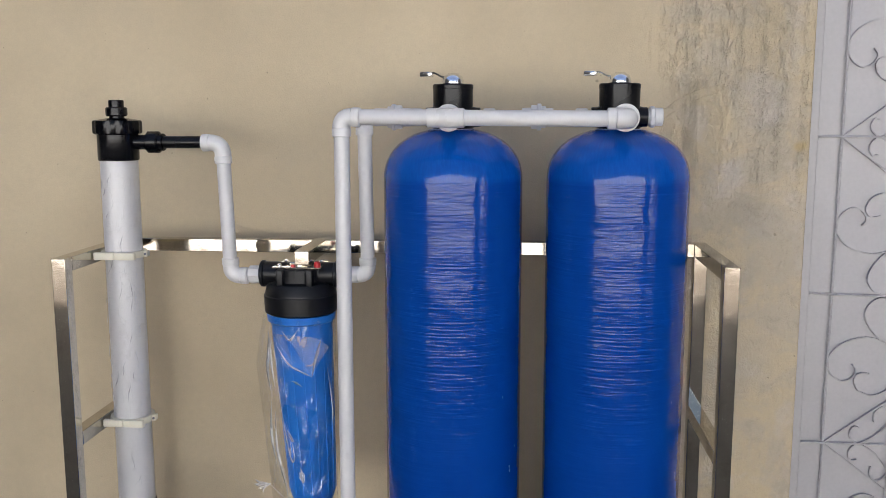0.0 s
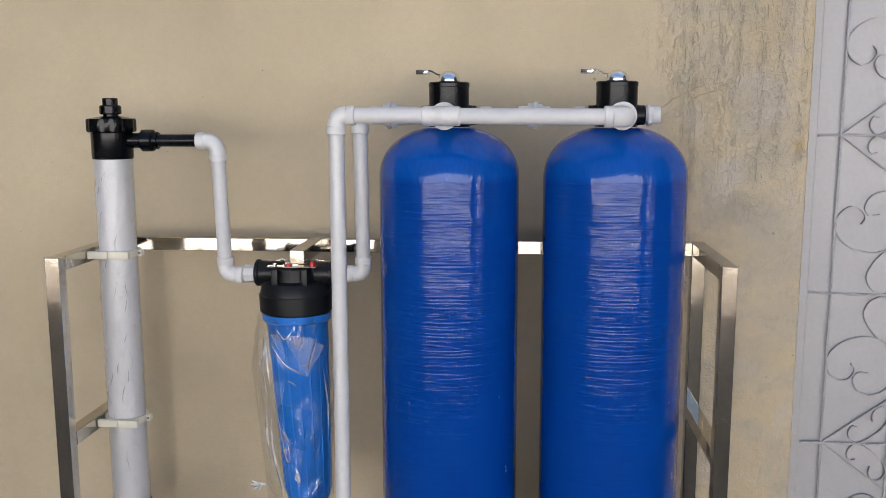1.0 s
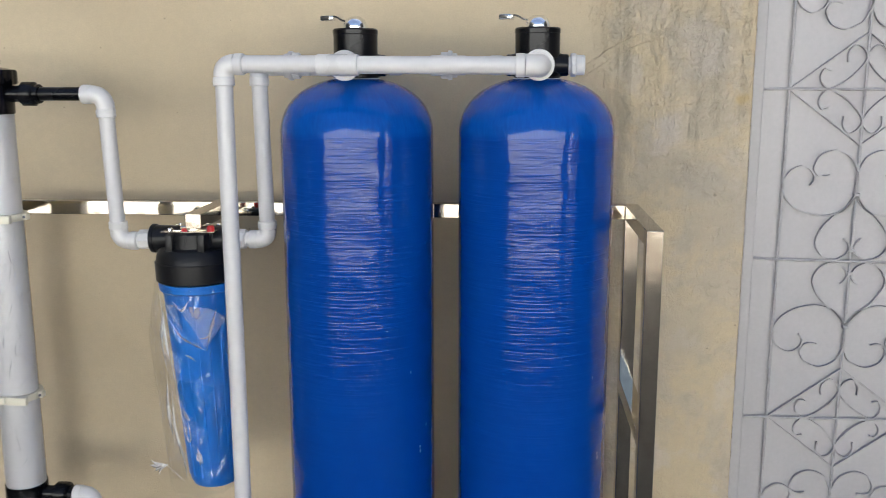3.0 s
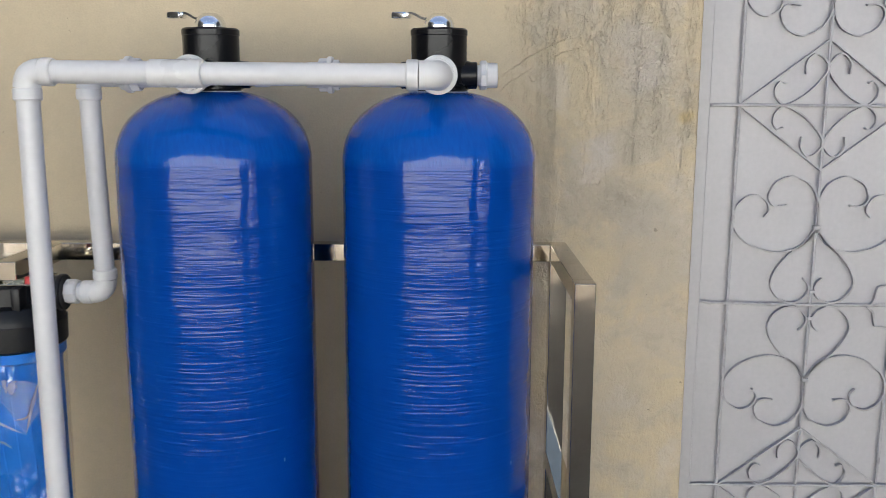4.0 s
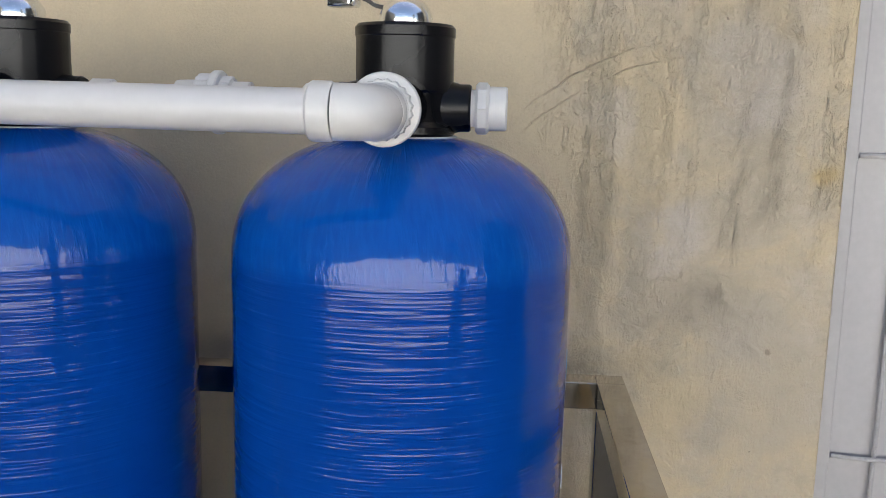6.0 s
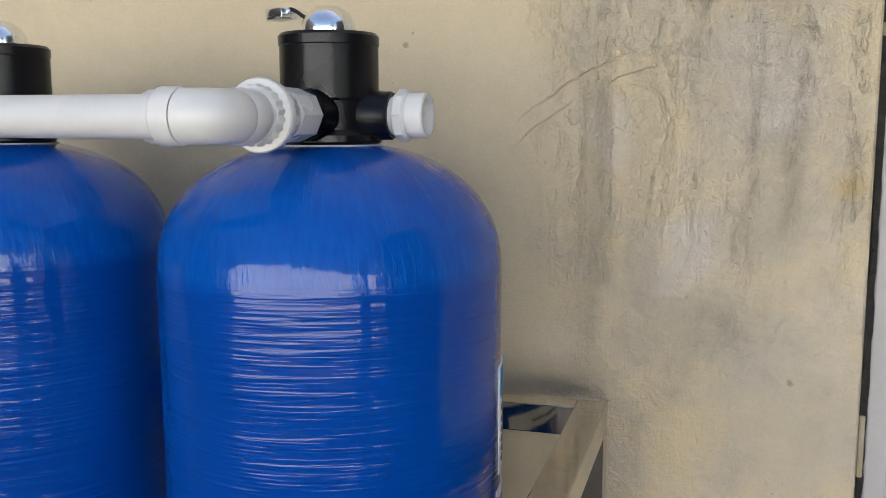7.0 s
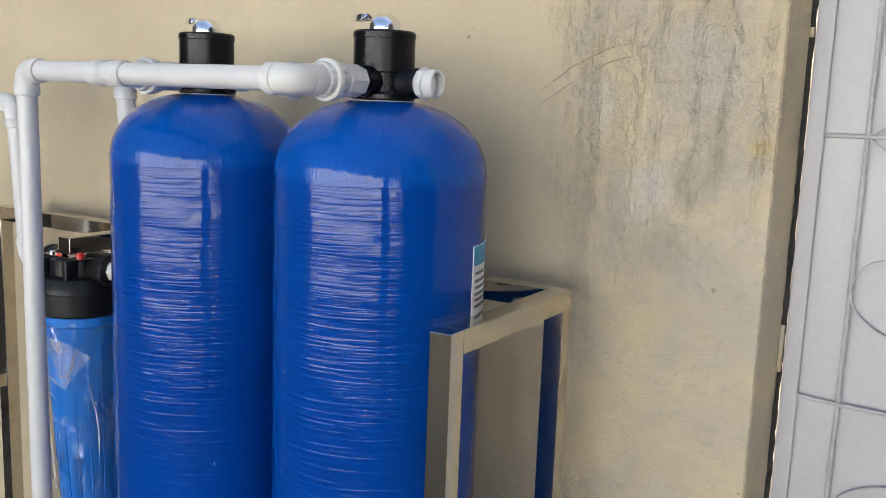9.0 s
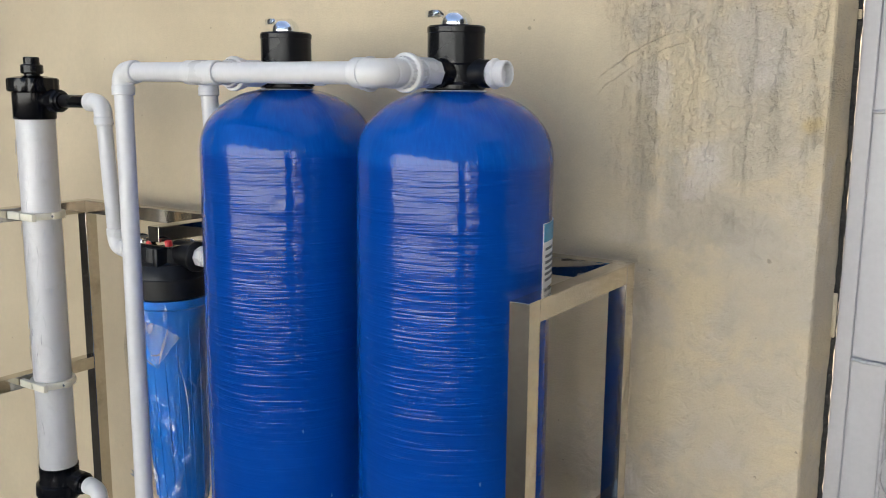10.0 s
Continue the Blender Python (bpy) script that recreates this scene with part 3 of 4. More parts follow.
tube_bar("back_rail", (FX0 + S, FY1 - S, FT - S), (FX1 - S, FY1, FT))
tube_bar("back_rail", (FX0 + S, FY1 - S, 0.055), (FX1 - S, FY1, 0.055 + S))
tube_bar("front_rail", (FX0 + S, FY0, 0.055), (FX1 - S, FY0 + S, 0.055 + S))
tube_bar("bracket_rail", (-0.508, 2.03, FT - S), (-0.473, FY1 - S, FT))
tube_bar("shelf_plate", (FX0 + 0.002, FY0 + 0.002, 0.0932), (FX1 - 0.002, FY1 - 0.002, 0.0972))
part("plug", lathe([(0, 0), (0.013, 0), (0.013, 0.006), (0.009, 0.01), (0, 0.01)], (FX0 + S, FY0 + 0.02, 0.555), (1, 0, 0), 16), M_BLACK, stand, "black rubber plug")
SHELF = 0.0975


# ---------------------------------------------------------------- blue pressure tanks
def pressure_tank(x, y):
    t = thing("pressure_tank", (x, y, SHELF), "tall glossy blue fibre-wound pressure tank with black valve head", "water tank", "blue pressure tanks")
    R, Z0, H, N = 0.164, 1.345, 0.124, 2.3
    prof = [(0, SHELF + 0.03), (0.12, SHELF + 0.03), (0.155, SHELF + 0.045), (R, SHELF + 0.09)]
    prof += [(R, SHELF + 0.09 + (Z0 - SHELF - 0.09) * i / 24) for i in range(1, 25)]
    for i in range(1, 19):
        r = R * math.cos(math.pi / 2 * i / 18 * 0.83)
        prof.append((r, Z0 + H * (1 - (r / R) ** N) ** (1 / N)))
    prof.append((0, prof[-1][1]))
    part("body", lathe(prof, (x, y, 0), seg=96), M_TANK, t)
    part("foot", lathe([(0, SHELF), (0.135, SHELF), (0.160, SHELF + 0.004), (0.164, SHELF + 0.05), (0.171, SHELF + 0.055), (0.171, SHELF + 0.085), (0.165, SHELF + 0.088), (0, SHELF + 0.088)], (x, y, 0), seg=64), M_BLACK, t, "black moulded foot")
    part("gasket", lathe([(0, 1.452), (0.050, 1.452), (0.0525, 1.456), (0.0525, 1.464), (0.050, 1.4665), (0, 1.4665)], (x, y, 0), seg=48), M_GASKET, t)
    # valve: body with a port to each side and one to the front
    bm = lathe([(0, 1.466), (0.046, 1.466), (0.049, 1.469), (0.049, 1.475), (0.0445, 1.480), (0.0445, 1.508), (0, 1.512)], (x, y, 0), seg=40)
    ez = 1.4930
    for d in ((1, 0, 0), (-1, 0, 0), (0, -1, 0)):
        d = Vector(d)
        lathe([(0, 0.015), (0.026, 0.030), (0.0245, 0.046), (0.0225, 0.054), (0.0225, 0.062), (0.021, 0.064), (0.016, 0.064), (0.016, 0.05), (0, 0.05)], (x, y, ez), d, 28, bm)
    valve = part("valve_body", bm, M_BLACK, t, "black plastic valve body")
    bm = lathe([(0, 1.506), (0.044, 1.506), (0.0465, 1.509), (0.0465, 1.557), (0.0475, 1.558), (0.0475, 1.566), (0.045, 1.569), (0.039, 1.569), (0.036, 1.567), (0, 1.567)], (x, y, 0), seg=56)
    for v in bm.verts:
        if 1.508 < v.co.z < 1.558:
            d = Vector((v.co.x - x, v.co.y - y, 0))
            k = round(math.degrees(math.atan2(d.y, d.x)) / (360 / 56)) % 8
            v.co -= d * (0.012 if k == 0 else 0)
    part("valve_cap", bm, M_BLACK, t, "ribbed black valve cap")
    # chrome lever: hub with an arm that rises and runs out to a flat grip
    hub = lathe([(0, 1.567), (0.0245, 1.567), (0.0255, 1.571), (0.0250, 1.579), (0.020, 1.588), (0.011, 1.594), (0, 1.595)], (x, y, 0), seg=32)
    lever = part("lever", hub, M_CHROME, t, "chrome lever")
    way = Vector((-0.90, 0.436, 0)).normalized()
    o = Vector((x, y, 0))
    arm = spline([o + way * s + Vector((0, 0, z)) for s, z in ((0.004, 1.589), (0.018, 1.586), (0.030, 1.587), (0.042, 1.593), (0.052, 1.596), (0.060, 1.594))], 6)
    part("arm", sweep(arm, 0, flat=(0.009, 0.004, way.cross(Vector((0, 0, 1))))), M_CHROME, lever)
    c = o + way * 0.072 + Vector((0, 0, 1.593))
    part("grip", box(c - Vector((0.014, 0.010, 0.0055)), c + Vector((0.014, 0.010, 0.0055)), 0.002, turn=Matrix.Rotation(math.atan2(way.y, way.x), 3, "Z")), M_CHROME, lever)
    return t


TANK_A, TANK_B = Vector((-0.129, 2.065, 0)), Vector((0.2545, 2.057, 0))
tank = pressure_tank(TANK_A.x, TANK_A.y)
tank_b = copy_thing(tank, pose(TANK_B.x, TANK_B.y, SHELF, 0, 0, 0))
tagged(tank_b, "tall glossy blue fibre-wound pressure tank with white paper label", "water tank", "blue pressure tanks")


def tank_label(z0, z1, a0, a1, name, material, r, parent):
    bm = bmesh.new()
    rows = []
    for i in range(17):
        th = radians(a0 + (a1 - a0) * i / 16)
        rows.append([bm.verts.new((TANK_B.x + rr * math.cos(th), TANK_B.y + rr * math.sin(th), z)) for rr, z in ((r, z0), (r, z1), (r - 0.0012, z1), (r - 0.0012, z0))])
    for p, q in zip(rows, rows[1:]):
        for k in range(4):
            bm.faces.new((p[k], q[k], q[(k + 1) % 4], p[(k + 1) % 4]))
    bm.faces.new(rows[0])
    bm.faces.new(rows[-1][::-1])
    return part(name, bm, material, parent)


RL = 0.1653
lab = tank_label(1.152, 1.258, 3, 62, "label", M_PAPER, RL, tank_b)
tank_label(1.228, 1.2578, 3.2, 61.8, "print_band", M_CYAN, RL + 0.0006, lab)
for i, z in enumerate((1.216, 1.204, 1.194, 1.184, 1.175, 1.165)):
    tank_label(z - 0.0022, z + 0.0022, 6, 20 + (i * 13) % 17, "print_bar", M_INK, RL + 0.0006, lab)
    tank_label(z - 0.0022, z + 0.0022, 30, 44 + (i * 7) % 14, "print_bar", M_INK, RL + 0.0006, lab)
lab2 = tank_label(1.116, 1.138, 0, 40, "label", M_PAPER, RL, tank_b)
tank_label(1.124, 1.128, 4, 26, "print_bar", M_INK, RL + 0.0006, lab2)


# ---------------------------------------------------------------- pipework
EZ, PR = 1.4930, 0.0170
PYL, PYA, PYB = 1.872, 1.862, 1.850
MZ = EZ - 0.0005
man = thing("outlet_manifold", (-0.356, PYL, SHELF), "white plastic manifold pipe in front of the tanks", "pipe")
EX = -0.356
part("pipe", rod((EX, PYL, SHELF), (EX, PYL, MZ - 0.03), PR), M_PVC, man)
run = Vector((TANK_B.x - EX, PYB - PYL, -0.005)).normalized()
part("elbow", elbow((EX, PYL, MZ + 0.002), (0, 0, -1), run, 0.042, 0.0185), M_FIT, man)
part("pipe", rod((EX + 0.03, PYL, MZ + 0.002), (TANK_A.x - 0.025, PYA, MZ + 0.001), PR), M_PVC, man)
part("pipe", rod((TANK_A.x + 0.025, PYA, MZ), (TANK_B.x - 0.03, PYB, MZ - 0.002), PR), M_PVC, man)
tee = Vector((TANK_A.x, PYA, MZ))
bm = rod(tee - run * 0.040, tee + run * 0.040, 0.0205)
rod(tee, tee + Vector((0, 0.036, 0)), 0.0205, bm=bm)
part("tee", bm, M_FIT, man)
part("elbow", elbow((TANK_B.x, PYB, MZ - 0.002), -run, (0, 1, 0), 0.045, 0.020), M_FIT, man)
for tk, py in ((TANK_A, PYA), (TANK_B, PYB)):
    union("union_fitting", (tk.x, py + 0.076, EZ - 0.001), (0, -1, 0), man, 0.0280)
    part("hex_adapter", rod((tk.x, py + 0.100, EZ), (tk.x, tk.y - 0.064, EZ), 0.0235, sides=8, edge=0.003), M_FIT, man)
    part("nipple", rod((tk.x, py + 0.07, EZ), (tk.x, tk.y - 0.050, EZ), 0.0155), M_FIT, man)

# crossing line between the tanks, and the drop to the cartridge filter
RY = 2.062
cross = thing("crossover_pipe", (0.06, RY, EZ), "white plastic crossover pipe between the two tanks", "pipe")
part("pipe", rod((TANK_A.x + 0.062, RY, EZ), (TANK_B.x - 0.062, RY, EZ), 0.0145), M_PVC, cross)
union("union_fitting", (0.066, RY, EZ), (1, 0, 0), cross, 0.0285)
for x in (TANK_A.x + 0.085, TANK_B.x - 0.085):
    part("hex_adapter", rod((x - 0.014, RY, EZ), (x + 0.014, RY, EZ), 0.0205, sides=8, edge=0.003), M_FIT, cross)

DX, FZ = -0.339, 1.112
drop = thing("filter_outlet_pipe", (DX, RY + 0.01, FZ), "white plastic pipe from cartridge filter up to tank", "pipe")
part("pipe", rod((DX + 0.02, RY, EZ), (TANK_A.x - 0.060, RY, EZ), 0.0145), M_PVC, drop)
union("union_fitting", (-0.262, RY, EZ), (-1, 0, 0), drop, 0.0285)
part("hex_adapter", rod((TANK_A.x - 0.10, RY, EZ), (TANK_A.x - 0.072, RY, EZ), 0.0205, sides=8, edge=0.003), M_FIT, drop)
part("elbow", elbow((DX, RY, EZ), (1, 0, 0), (0, 0, -1), 0.042, 0.0185), M_FIT, drop)
part("pipe", rod((DX, RY, EZ - 0.03), (DX, RY + 0.02, FZ + 0.03), PR), M_PVC, drop)
part("elbow", elbow((DX, RY + 0.02, FZ), (0, 0, 1), (-1, 0, 0), 0.042, 0.0185), M_FIT, drop)
part("pipe", rod((DX - 0.03, RY + 0.02, FZ), (-0.395, RY + 0.024, FZ), PR * 0.95), M_PVC, drop)
part("hex_adapter", rod((-0.388, RY + 0.023, FZ), (-0.412, RY + 0.024, FZ), 0.0225, sides=8, edge=0.003), M_FIT, drop)

# open outlet stub on the second tank
stub = thing("outlet_stub", (TANK_B.x + 0.09, TANK_B.y, EZ), "short white threaded pipe stub, open at the end", "pipe fitting")
part("hex_adapter", rod((TANK_B.x + 0.068, TANK_B.y, EZ), (TANK_B.x + 0.081, TANK_B.y, EZ), 0.0245, sides=8, edge=0.003), M_FIT, stub)
part("nipple", rod((TANK_B.x + 0.052, TANK_B.y, EZ), (TANK_B.x + 0.074, TANK_B.y, EZ), 0.0175), M_FIT, stub)
part("socket", rod((TANK_B.x + 0.080, TANK_B.y, EZ), (TANK_B.x + 0.098, TANK_B.y, EZ), 0.0208, inner=0.0165), M_FIT, stub)


# ---------------------------------------------------------------- cartridge filter
CX, CY = -0.507, 2.080
filt = thing("cartridge_filter", (CX, CY, 0.533), "blue cartridge filter housing with black head, wrapped in film", "water filter")
bm = lathe([(0, 1.020), (0.085, 1.020), (0.0885, 1.023), (0.0895, 1.064), (0.087, 1.066), (0.084, 1.082), (0.076, 1.094), (0.060, 1.098), (0, 1.098)], (CX, CY, 0), seg=56)
lathe([(0, 1.09), (0.060, 1.09), (0.058, 1.128), (0.050, 1.133), (0, 1.133)], (CX, CY, 0), seg=40, bm=bm)
for dx in (-1, 1):
    rod((CX + dx * 0.03, CY, FZ), (CX + dx * 0.094, CY, FZ), 0.030, 28, bm=bm, edge=0.003)
    rod((CX + dx * 0.086, CY, FZ), (CX + dx * 0.097, CY, FZ), 0.033, 28, bm=bm, edge=0.003)
for i in range(12):
    th = 2 * math.pi * i / 12
    d = Vector((math.cos(th), math.sin(th), 0))
    if abs(d.x) < 0.9:
        p = Vector((CX, CY, 0)) + d * 0.056
        box((p.x - 0.003, p.y - 0.003, 1.095), (p.x + 0.003, p.y + 0.003, 1.131), 0.001, bm)
head = part("head", bm, M_HEAD, filt, "black plastic filter head")
for dx in (-0.036, 0.036):
    part("boss", box((CX + dx - 0.008, CY - 0.066, 1.086), (CX + dx + 0.008, CY - 0.02, 1.132), 0.003), M_HEAD, head)
prof = [(0, 0.533), (0.044, 0.533), (0.050, 0.536), (0.053, 0.544), (0.055, 0.548), (0.058, 0.575), (0.0745, 0.985), (0.077, 0.996), (0.083, 1.001), (0.084, 1.018), (0, 1.019)]
bm = lathe(prof, (CX, CY, 0), seg=64)
ribs = []
for i in range(16):
    th = 2 * math.pi * (i + 0.5) / 16
    ribs.append(rod((CX + 0.0570 * math.cos(th), CY + 0.0570 * math.sin(th), 0.56), (CX + 0.0722 * math.cos(th), CY + 0.0722 * math.sin(th), 0.97), 0.0022, 6))
sump = part("sump", bm, M_BLUE, filt, "blue plastic filter bowl")
for rb in ribs:
    part("rib", rb, M_BLUE, sump)
plate = part("bracket_plate", box((CX - 0.058, CY - 0.050, 1.1335), (CX + 0.062, CY + 0.05, 1.1365), 0.001), M_STEEL, filt, "stainless mounting plate", smooth=False)
for dx in (-0.042, 0.046):
    for dy in (-0.035, 0.03):
        part("screw", lathe([(0, 1.1365), (0.006, 1.1365), (0.006, 1.140), (0.004, 1.142), (0, 1.142)], (CX + dx, CY + dy, 0), seg=12), M_CHROME, plate)
part("release_button", lathe([(0, 1.136), (0.008, 1.136), (0.008, 1.146), (0.006, 1.149), (0, 1.149)], (CX + 0.052, CY - 0.04, 0), seg=20), M_RED, filt, "red pressure release button")
part("release_button", lathe([(0, 1.136), (0.006, 1.136), (0.006, 1.142), (0, 1.144)], (CX - 0.006, CY - 0.044, 0), seg=20), M_RED, filt, "red pressure release button")


def wrap(name, parent, cx, cy, z0, z1, r_at, crumple, seed, seg=56, rows=44):
    """A loose film sleeve with folds."""
    bm = bmesh.new()
    grid = []
    for i in range(rows + 1):
        f = i / rows
        z = z0 + (z1 - z0) * f
        ring = []
        for k in range(seg):
            th = 2 * math.pi * k / seg
            d = Vector((math.cos(th), math.sin(th), 0))
            v = noise.fractal(Vector((d.x * 2.2 + seed, d.y * 2.2, z * 9)), 0.8, 2.0, 4)
            fold = abs(noise.noise(Vector((th * 2.5 + seed, z * 5 + th * 3, seed)))) ** 0.6
            r = r_at(th, f) + crumple * (0.5 + 0.7 * v) * (0.4 + fold)
            ring.append(bm.verts.new((cx + d.x * r, cy + d.y * r, z + 0.012 * v * (1 - f))))
        grid.append(ring)
    for a, b in zip(grid, grid[1:]):
        for k in range(seg):
            j = (k + 1) % seg
            bm.faces.new((a[k], a[j], b[j], b[k]))
    ob = part(name, bm, M_TIGHT if parent.name == "membrane_tube" else M_FILM, parent, "crumpled clear plastic film")
    ob.visible_shadow = False
    return ob


def bag_radius(th, f):
    base = 0.060 + 0.021 * f
    side = max(0.0, -math.cos(th - 0.25)) ** 3
    return base + side * 0.040 * min(1.0, (1 - f) * 3.0 + 0.25)


bag = wrap("film_wrap", filt, CX, CY, 0.522, 1.014, bag_radius, 0.005, 3.1)
# white base colour stands in for the sky's glints along the folds
M_CREASE = M_FILM.copy()
M_CREASE.name = "creased_film"
ct = M_CREASE.node_tree
for nd in list(ct.nodes):
    if nd.bl_idname == "ShaderNodeMapRange":
        nd.inputs["To Min"].default_value, nd.inputs["To Max"].default_value = 0.30, 0.75
    if nd.bl_idname == "ShaderNodeMixShader":
        sheen = ct.nodes.new("ShaderNodeBsdfPrincipled")
        sheen.inputs["Base Color"].default_value, sheen.inputs["Roughness"].default_value = (0.85, 0.86, 0.88, 1), 0.15
        ct.links.new(sheen.outputs[0], nd.inputs[2])


# the same white, thinner, put in for reflections on flat film
M_FACET = M_CREASE.copy()
M_FACET.name = "pulled_film"
for nd in M_FACET.node_tree.nodes:
    if nd.bl_idname == "ShaderNodeMapRange":
        nd.inputs["To Min"].default_value, nd.inputs["To Max"].default_value = 0.16, 0.42


def crease(points, width, parent, taper=True):
    """A sharp fold in the film: a narrow roof-shaped strip that thins out at both ends."""
    line = spline(points, 6)
    bm = bmesh.new()
    rows = []
    for i, p in enumerate(line):
        f = i / (len(line) - 1)
        w = width * (math.sin(math.pi * min(max(f, 0.04), 0.96)) if taper else 1) * (0.7 + 0.5 * abs(noise.noise(p * 60)))
        d = (line[min(i + 1, len(line) - 1)] - line[max(i - 1, 0)]).normalized()
        out = Vector((0, -1, 0))
        sd = d.cross(out).normalized()
        rows.append([bm.verts.new(p - sd * w), bm.verts.new(p + out * w * 0.8), bm.verts.new(p + sd * w)])
    for a, b in zip(rows, rows[1:]):
        for q in range(2):
            bm.faces.new((a[q], a[q + 1], b[q + 1], b[q]))
    ob = part("film_crease", bm, M_CREASE, parent, smooth=False)
    ob.visible_shadow = False


def on_bag(u, z, lift=0.004):
    """A point on the front of the bag, u metres to the side of the bowl's axis."""
    f = (z - 0.522) / 0.482
    r = 0.060 + 0.021 * f + lift
    d = max(-0.97, min(0.97, u / r))
    return Vector((CX + u, CY - r * math.sqrt(1 - d * d) * (1 if abs(u) < r else 0.4), z))


FOLDS = [([(-0.078, 0.985), (-0.086, 0.93), (-0.094, 0.87), (-0.088, 0.80)], 0.0032), ([(-0.070, 0.97), (-0.080, 0.90), (-0.076, 0.83)], 0.0022),
         ([(-0.090, 0.79), (-0.096, 0.70), (-0.088, 0.62)], 0.0030), ([(-0.082, 0.76), (-0.084, 0.66), (-0.070, 0.58), (-0.060, 0.54)], 0.0034),
         ([(-0.060, 0.93), (-0.056, 0.82), (-0.046, 0.72), (-0.034, 0.655), (-0.026, 0.66), (-0.028, 0.70), (-0.044, 0.77)], 0.0016),
         ([(-0.040, 0.735), (-0.032, 0.722), (-0.024, 0.705), (-0.034, 0.715), (-0.040, 0.735)], 0.0020),
         ([(-0.050, 0.945), (-0.020, 0.905), (0.012, 0.885), (0.034, 0.872)], 0.0022), ([(0.060, 0.965), (0.046, 0.92), (0.034, 0.872)], 0.0028),
         ([(0.056, 0.94), (0.040, 0.905), (0.018, 0.90)], 0.0018), ([(-0.030, 0.985), (-0.012, 0.965), (0.008, 0.988)], 0.0026),
         ([(-0.016, 0.862), (-0.004, 0.858), (0.010, 0.848)], 0.0022), ([(-0.012, 0.640), (-0.006, 0.618), (-0.002, 0.600)], 0.0030),
         ([(-0.018, 0.615), (-0.010, 0.606), (-0.002, 0.612)], 0.0018), ([(0.066, 0.90), (0.070, 0.80), (0.066, 0.70)], 0.0014)]
for pts, w in FOLDS:
    crease([on_bag(u, z) for u, z in pts], w * 1.5, filt)
# flat facets of film pulled tight below the head, whitened for their bright reflections
for tri in (((-0.02, 0.978), (0.052, 0.968), (0.034, 0.876)), ((0.052, 0.968), (0.074, 0.94), (0.034, 0.876)), ((-0.058, 0.975), (-0.02, 0.978), (-0.012, 0.915)),
            ((-0.045, 0.74), (-0.028, 0.715), (-0.034, 0.66)), ((-0.02, 0.63), (0.0, 0.625), (-0.006, 0.595))):
    bm = bmesh.new()
    bm.faces.new([bm.verts.new(on_bag(u, z, 0.007)) for u, z in tri])
    ob = part("film_facet", bm, M_FACET, filt, smooth=False)
    ob.visible_shadow = False
tail = Vector((CX - 0.118, CY - 0.03, 0.575))
for dx, dz, w in ((-0.020, 0.016, 0.005), (-0.024, 0.004, 0.006), (-0.014, -0.010, 0.005), (-0.002, -0.020, 0.003)):
    crease([tail + Vector((0.018, 0, 0.004)), tail + Vector((dx * 0.3, -0.004, dz * 0.4)), tail + Vector((dx, -0.006, dz))], w, filt)
crease([tail + Vector((0.012, 0, 0.004)), tail + Vector((0.030, 0.004, -0.016)), tail + Vector((0.056, 0.008, -0.046))], 0.0018, filt)


# the bowl and its wrapping hang slightly out of plumb
for ob in [o for o in filt.children_recursive if o.name.split(".")[0] in ("sump", "rib", "film_wrap", "film_crease", "film_facet")]:
    low_by = 1.02 - offset_of(ob).z
    for v in ob.data.vertices:
        v.co.x += 0.042 * (low_by - v.co.z)

# the wrapped bolt on the plate, drawn as a short steel block
part("bracket_tab", box((CX - 0.018, CY - 0.046, 1.1367), (CX + 0.003, CY - 0.028, 1.150), 0.004), M_STEEL, plate, smooth=False)


# ---------------------------------------------------------------- membrane tube and its feed
MX, MY = -0.946, 2.064
memb = thing("membrane_tube", (MX, MY, 0.378), "white membrane tube in clear film with black end caps", "membrane filter")
part("tube", rod((MX, MY, 0.48), (MX, MY, 1.40), 0.0445, 48), M_TUBE, memb)
UPPER = [(0, 1.390), (0.0465, 1.390), (0.0485, 1.393), (0.0485, 1.452), (0.056, 1.455), (0.058, 1.458), (0.058, 1.482), (0.056, 1.486), (0.045, 1.488), (0.021, 1.492), (0, 1.492)]
bm = lathe(UPPER, (MX, MY, 0), seg=64)
for v in bm.verts:
    if 1.456 < v.co.z < 1.484:
        d = Vector((v.co.x - MX, v.co.y - MY, 0))
        if round(math.degrees(math.atan2(d.y, d.x)) / (360 / 64)) % 4 < 2:
            v.co -= d * 0.04
top = part("end_cap", bm, M_BLACK, memb, "black end cap")
part("nut", rod((MX, MY, 1.496), (MX, MY, 1.518), 0.0255, sides=12, edge=0.003), M_BLACK, top)
part("spout", rod((MX, MY, 1.485), (MX, MY, 1.535), 0.0180, inner=0.0145), M_BLACK, top)
SZ = 1.434
part("side_port", lathe([(0, 0.03), (0.018, 0.03), (0.018, 0.076), (0, 0.076)], (MX, MY, SZ), (1, 0, 0), 24), M_BLACK, top)
part("nut", rod((MX + 0.074, MY, SZ), (MX + 0.106, MY, SZ), 0.027, sides=12, edge=0.004), M_BLACK, top)
part("nut", rod((MX + 0.104, MY, SZ), (MX + 0.116, MY, SZ), 0.021), M_BLACK, top)
LOWER = [(0, 0.518), (0.0475, 0.518), (0.0475, 0.476), (0.057, 0.472), (0.058, 0.446), (0.054, 0.438), (0.044, 0.432), (0.032, 0.410), (0.025, 0.405), (0.024, 0.38), (0, 0.378)]
low = part("end_cap", lathe(LOWER, (MX, MY, 0), seg=48), M_BLACK, memb, "black end cap")
LZ = 0.491
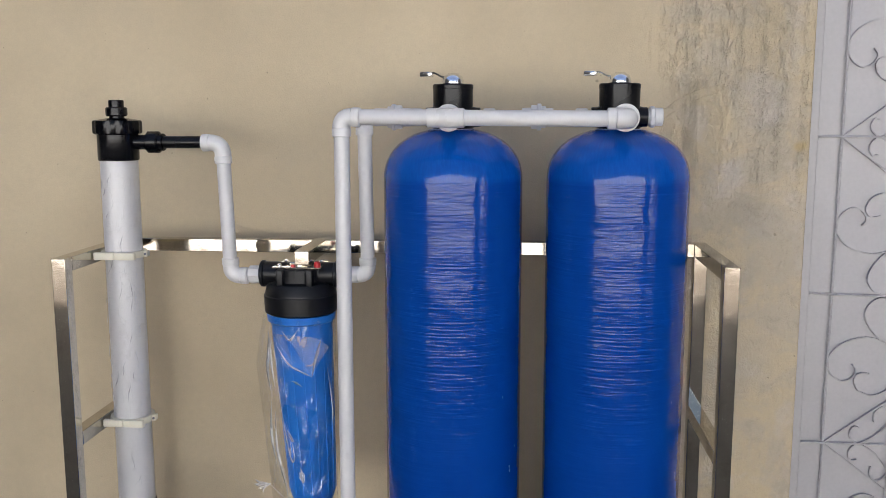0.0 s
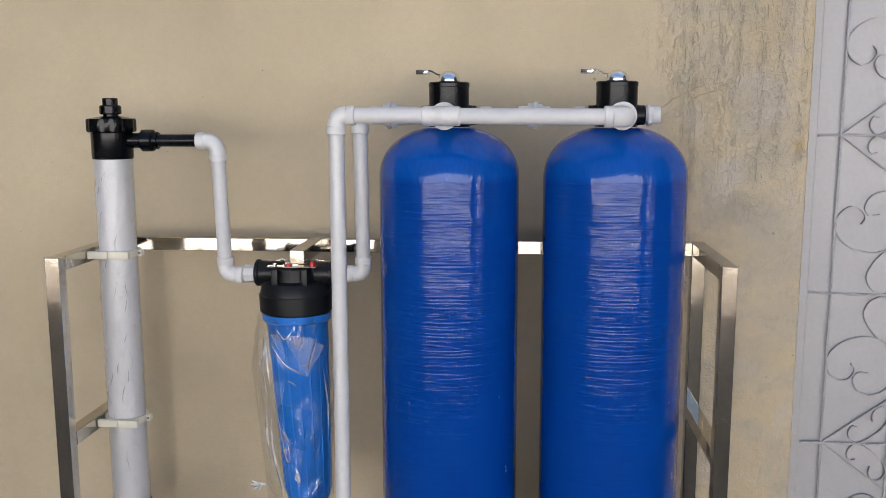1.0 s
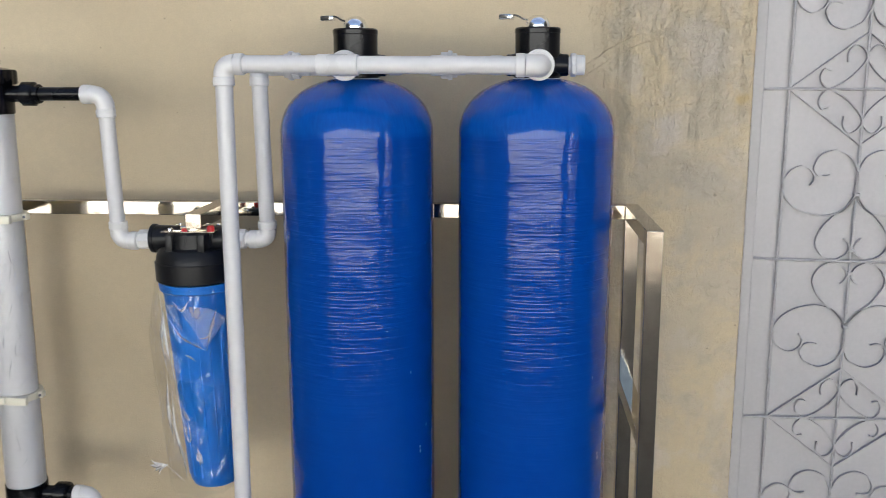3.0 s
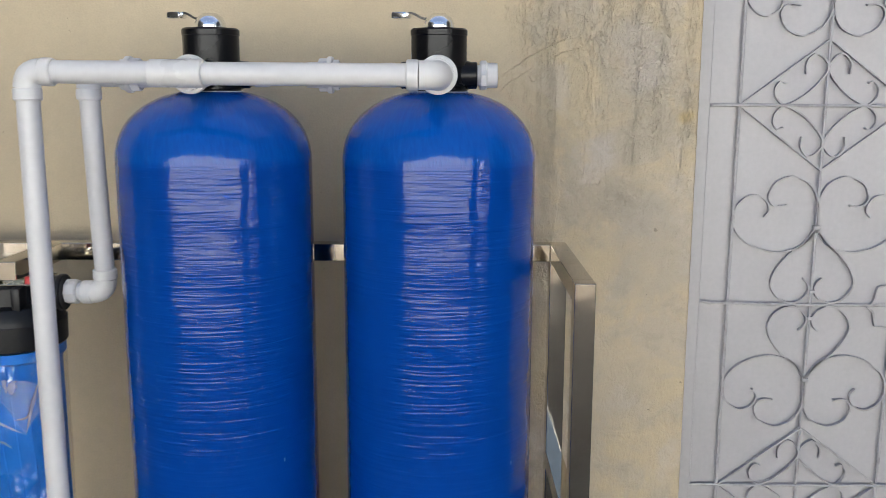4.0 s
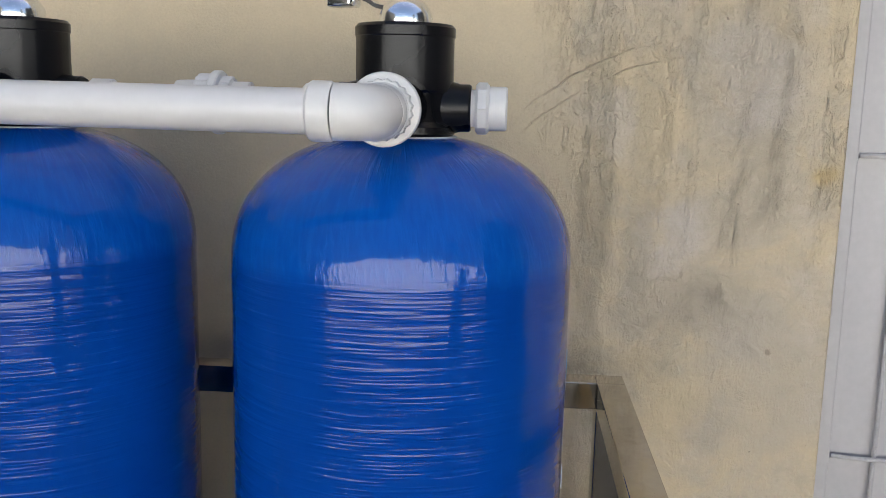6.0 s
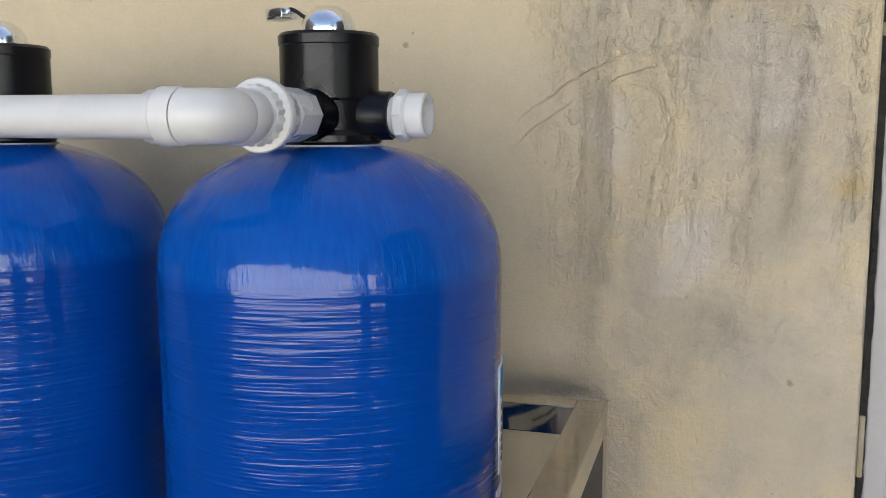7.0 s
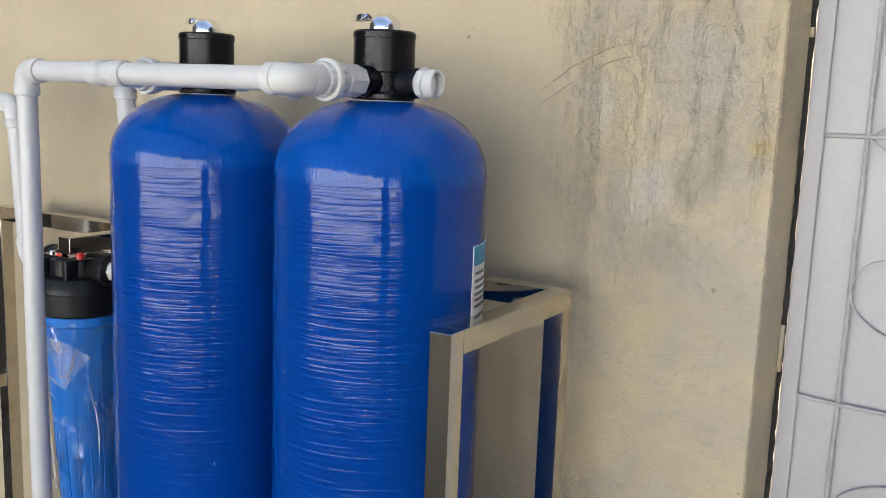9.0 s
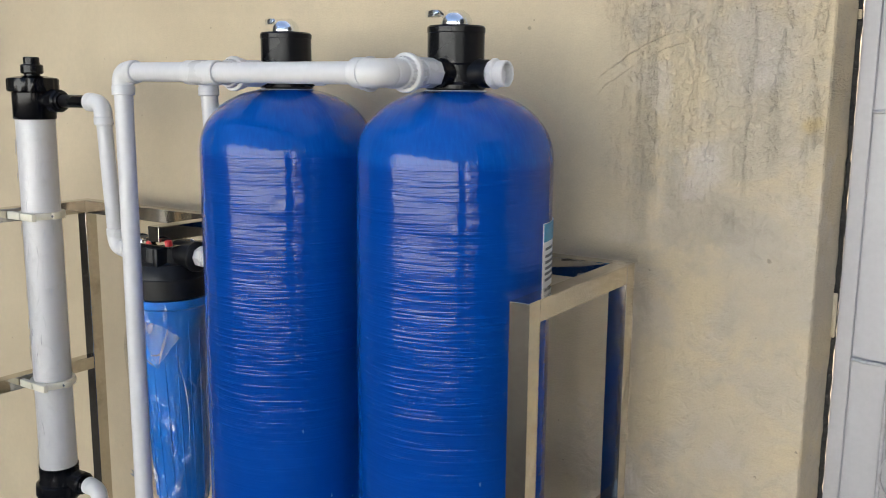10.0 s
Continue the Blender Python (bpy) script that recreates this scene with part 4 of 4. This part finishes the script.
part("side_port", lathe([(0, 0.03), (0.018, 0.03), (0.018, 0.076), (0, 0.076)], (MX, MY, LZ), (1, 0, 0), 24), M_BLACK, low)
part("nut", rod((MX + 0.072, MY, LZ), (MX + 0.106, MY, LZ), 0.028, sides=12, edge=0.004), M_BLACK, low)
wrap("film_wrap", memb, MX, MY, 0.518, 1.391, lambda th, f: 0.0453, 0.0016, 8.4, 48, 70)
wrap("film_wrap", memb, MX, MY, 0.458, 0.520, lambda th, f: 0.049, 0.004, 1.4, 40, 10)
# small creases over the tube film, drawn white as glints
rng = random.Random(21)
for i in range(46):
    z = rng.uniform(0.80, 1.385) if i < 38 else rng.uniform(0.54, 0.78)
    th, run_z, turn_th = rng.uniform(-1.1, 0.75), rng.uniform(0.015, 0.05), rng.uniform(-0.5, 0.35)
    bend = rng.uniform(-0.12, 0.12)
    pts = [Vector((MX + 0.0478 * math.sin(a), MY - 0.0478 * math.cos(a), z - run_z * f)) for f, a in ((0, th), (0.5, th + turn_th * 0.5 + bend), (1, th + turn_th))]
    crease(pts, rng.choice((0.0004, 0.0006, 0.0008, 0.0013)), memb)
for z in (1.161, 0.740):
    bm = lathe([(0.0455, -0.008), (0.053, -0.008), (0.054, -0.006), (0.054, 0.006), (0.053, 0.008), (0.0455, 0.008)], (MX, MY, z), seg=40)
    for x0, x1 in ((-0.074, -0.048), (0.048, 0.062)):
        box((MX + x0, MY - 0.008, z - 0.0075), (MX + x1, MY + 0.010, z + 0.0075), 0.002, bm)
    box((MX - 0.052, MY - 0.058, z - 0.009), (MX - 0.002, MY - 0.045, z + 0.009), 0.002, bm)
    box((MX + 0.002, MY - 0.058, z - 0.009), (MX + 0.050, MY - 0.045, z + 0.009), 0.002, bm)
    clamp = part("clamp", bm, M_CLAMP, memb, "cream plastic pipe clamp")
    # dark discs stand in for the holes in the clamp ears
    for dx in (-1, 1):
        part("screw", lathe([(0, 0), (0.003, 0), (0.003, 0.002), (0, 0.0025)], (MX + dx * 0.057, MY - 0.008, z), (0, -1, 0), 12), M_INK, clamp)

feed = thing("feed_pipe", (-0.70, MY, FZ), "black and white pipe from membrane to cartridge filter", "pipe")
VX = -0.685
part("black_pipe", rod((MX + 0.112, MY, SZ), (VX - 0.04, MY, SZ), 0.0148), M_BLACK, feed, "black plastic pipe")
part("elbow", elbow((VX, MY, SZ - 0.001), (-1, 0, 0), (0, 0, -1), 0.050, 0.0185), M_FIT, feed)
part("pipe", rod((VX, MY, SZ - 0.03), (VX + 0.004, MY + 0.012, FZ + 0.02), PR), M_PVC, feed)
part("elbow", elbow((VX + 0.004, MY + 0.014, FZ - 0.006), (0, 0, 1), (1, 0, 0), 0.044, 0.0185), M_FIT, feed)
part("pipe", rod((VX + 0.04, MY + 0.014, FZ - 0.005), (-0.618, MY + 0.014, FZ - 0.003), PR * 0.95), M_PVC, feed)
part("hex_adapter", rod((-0.634, MY + 0.014, FZ - 0.003), (-0.603, MY + 0.014, FZ - 0.002), 0.0225, sides=8, edge=0.003), M_FIT, feed)

drain = thing("drain_pipe", (MX + 0.13, MY, SHELF), "white plastic pipe from the lower end of the membrane", "pipe")
part("pipe", rod((MX + 0.10, MY, LZ), (MX + 0.135, MY, LZ), 0.018), M_BLACK, drain, "black spigot")
part("elbow", elbow((MX + 0.164, MY, LZ), (-1, 0, 0), (0, 0, -1), 0.046, 0.0185), M_FIT, drain)
part("pipe", rod((MX + 0.164, MY, LZ - 0.035), (MX + 0.164, MY, SHELF), PR), M_PVC, drain)
part("coupling", rod((MX + 0.164, MY, LZ - 0.075), (MX + 0.164, MY, LZ - 0.125), 0.0205), M_FIT, drain)
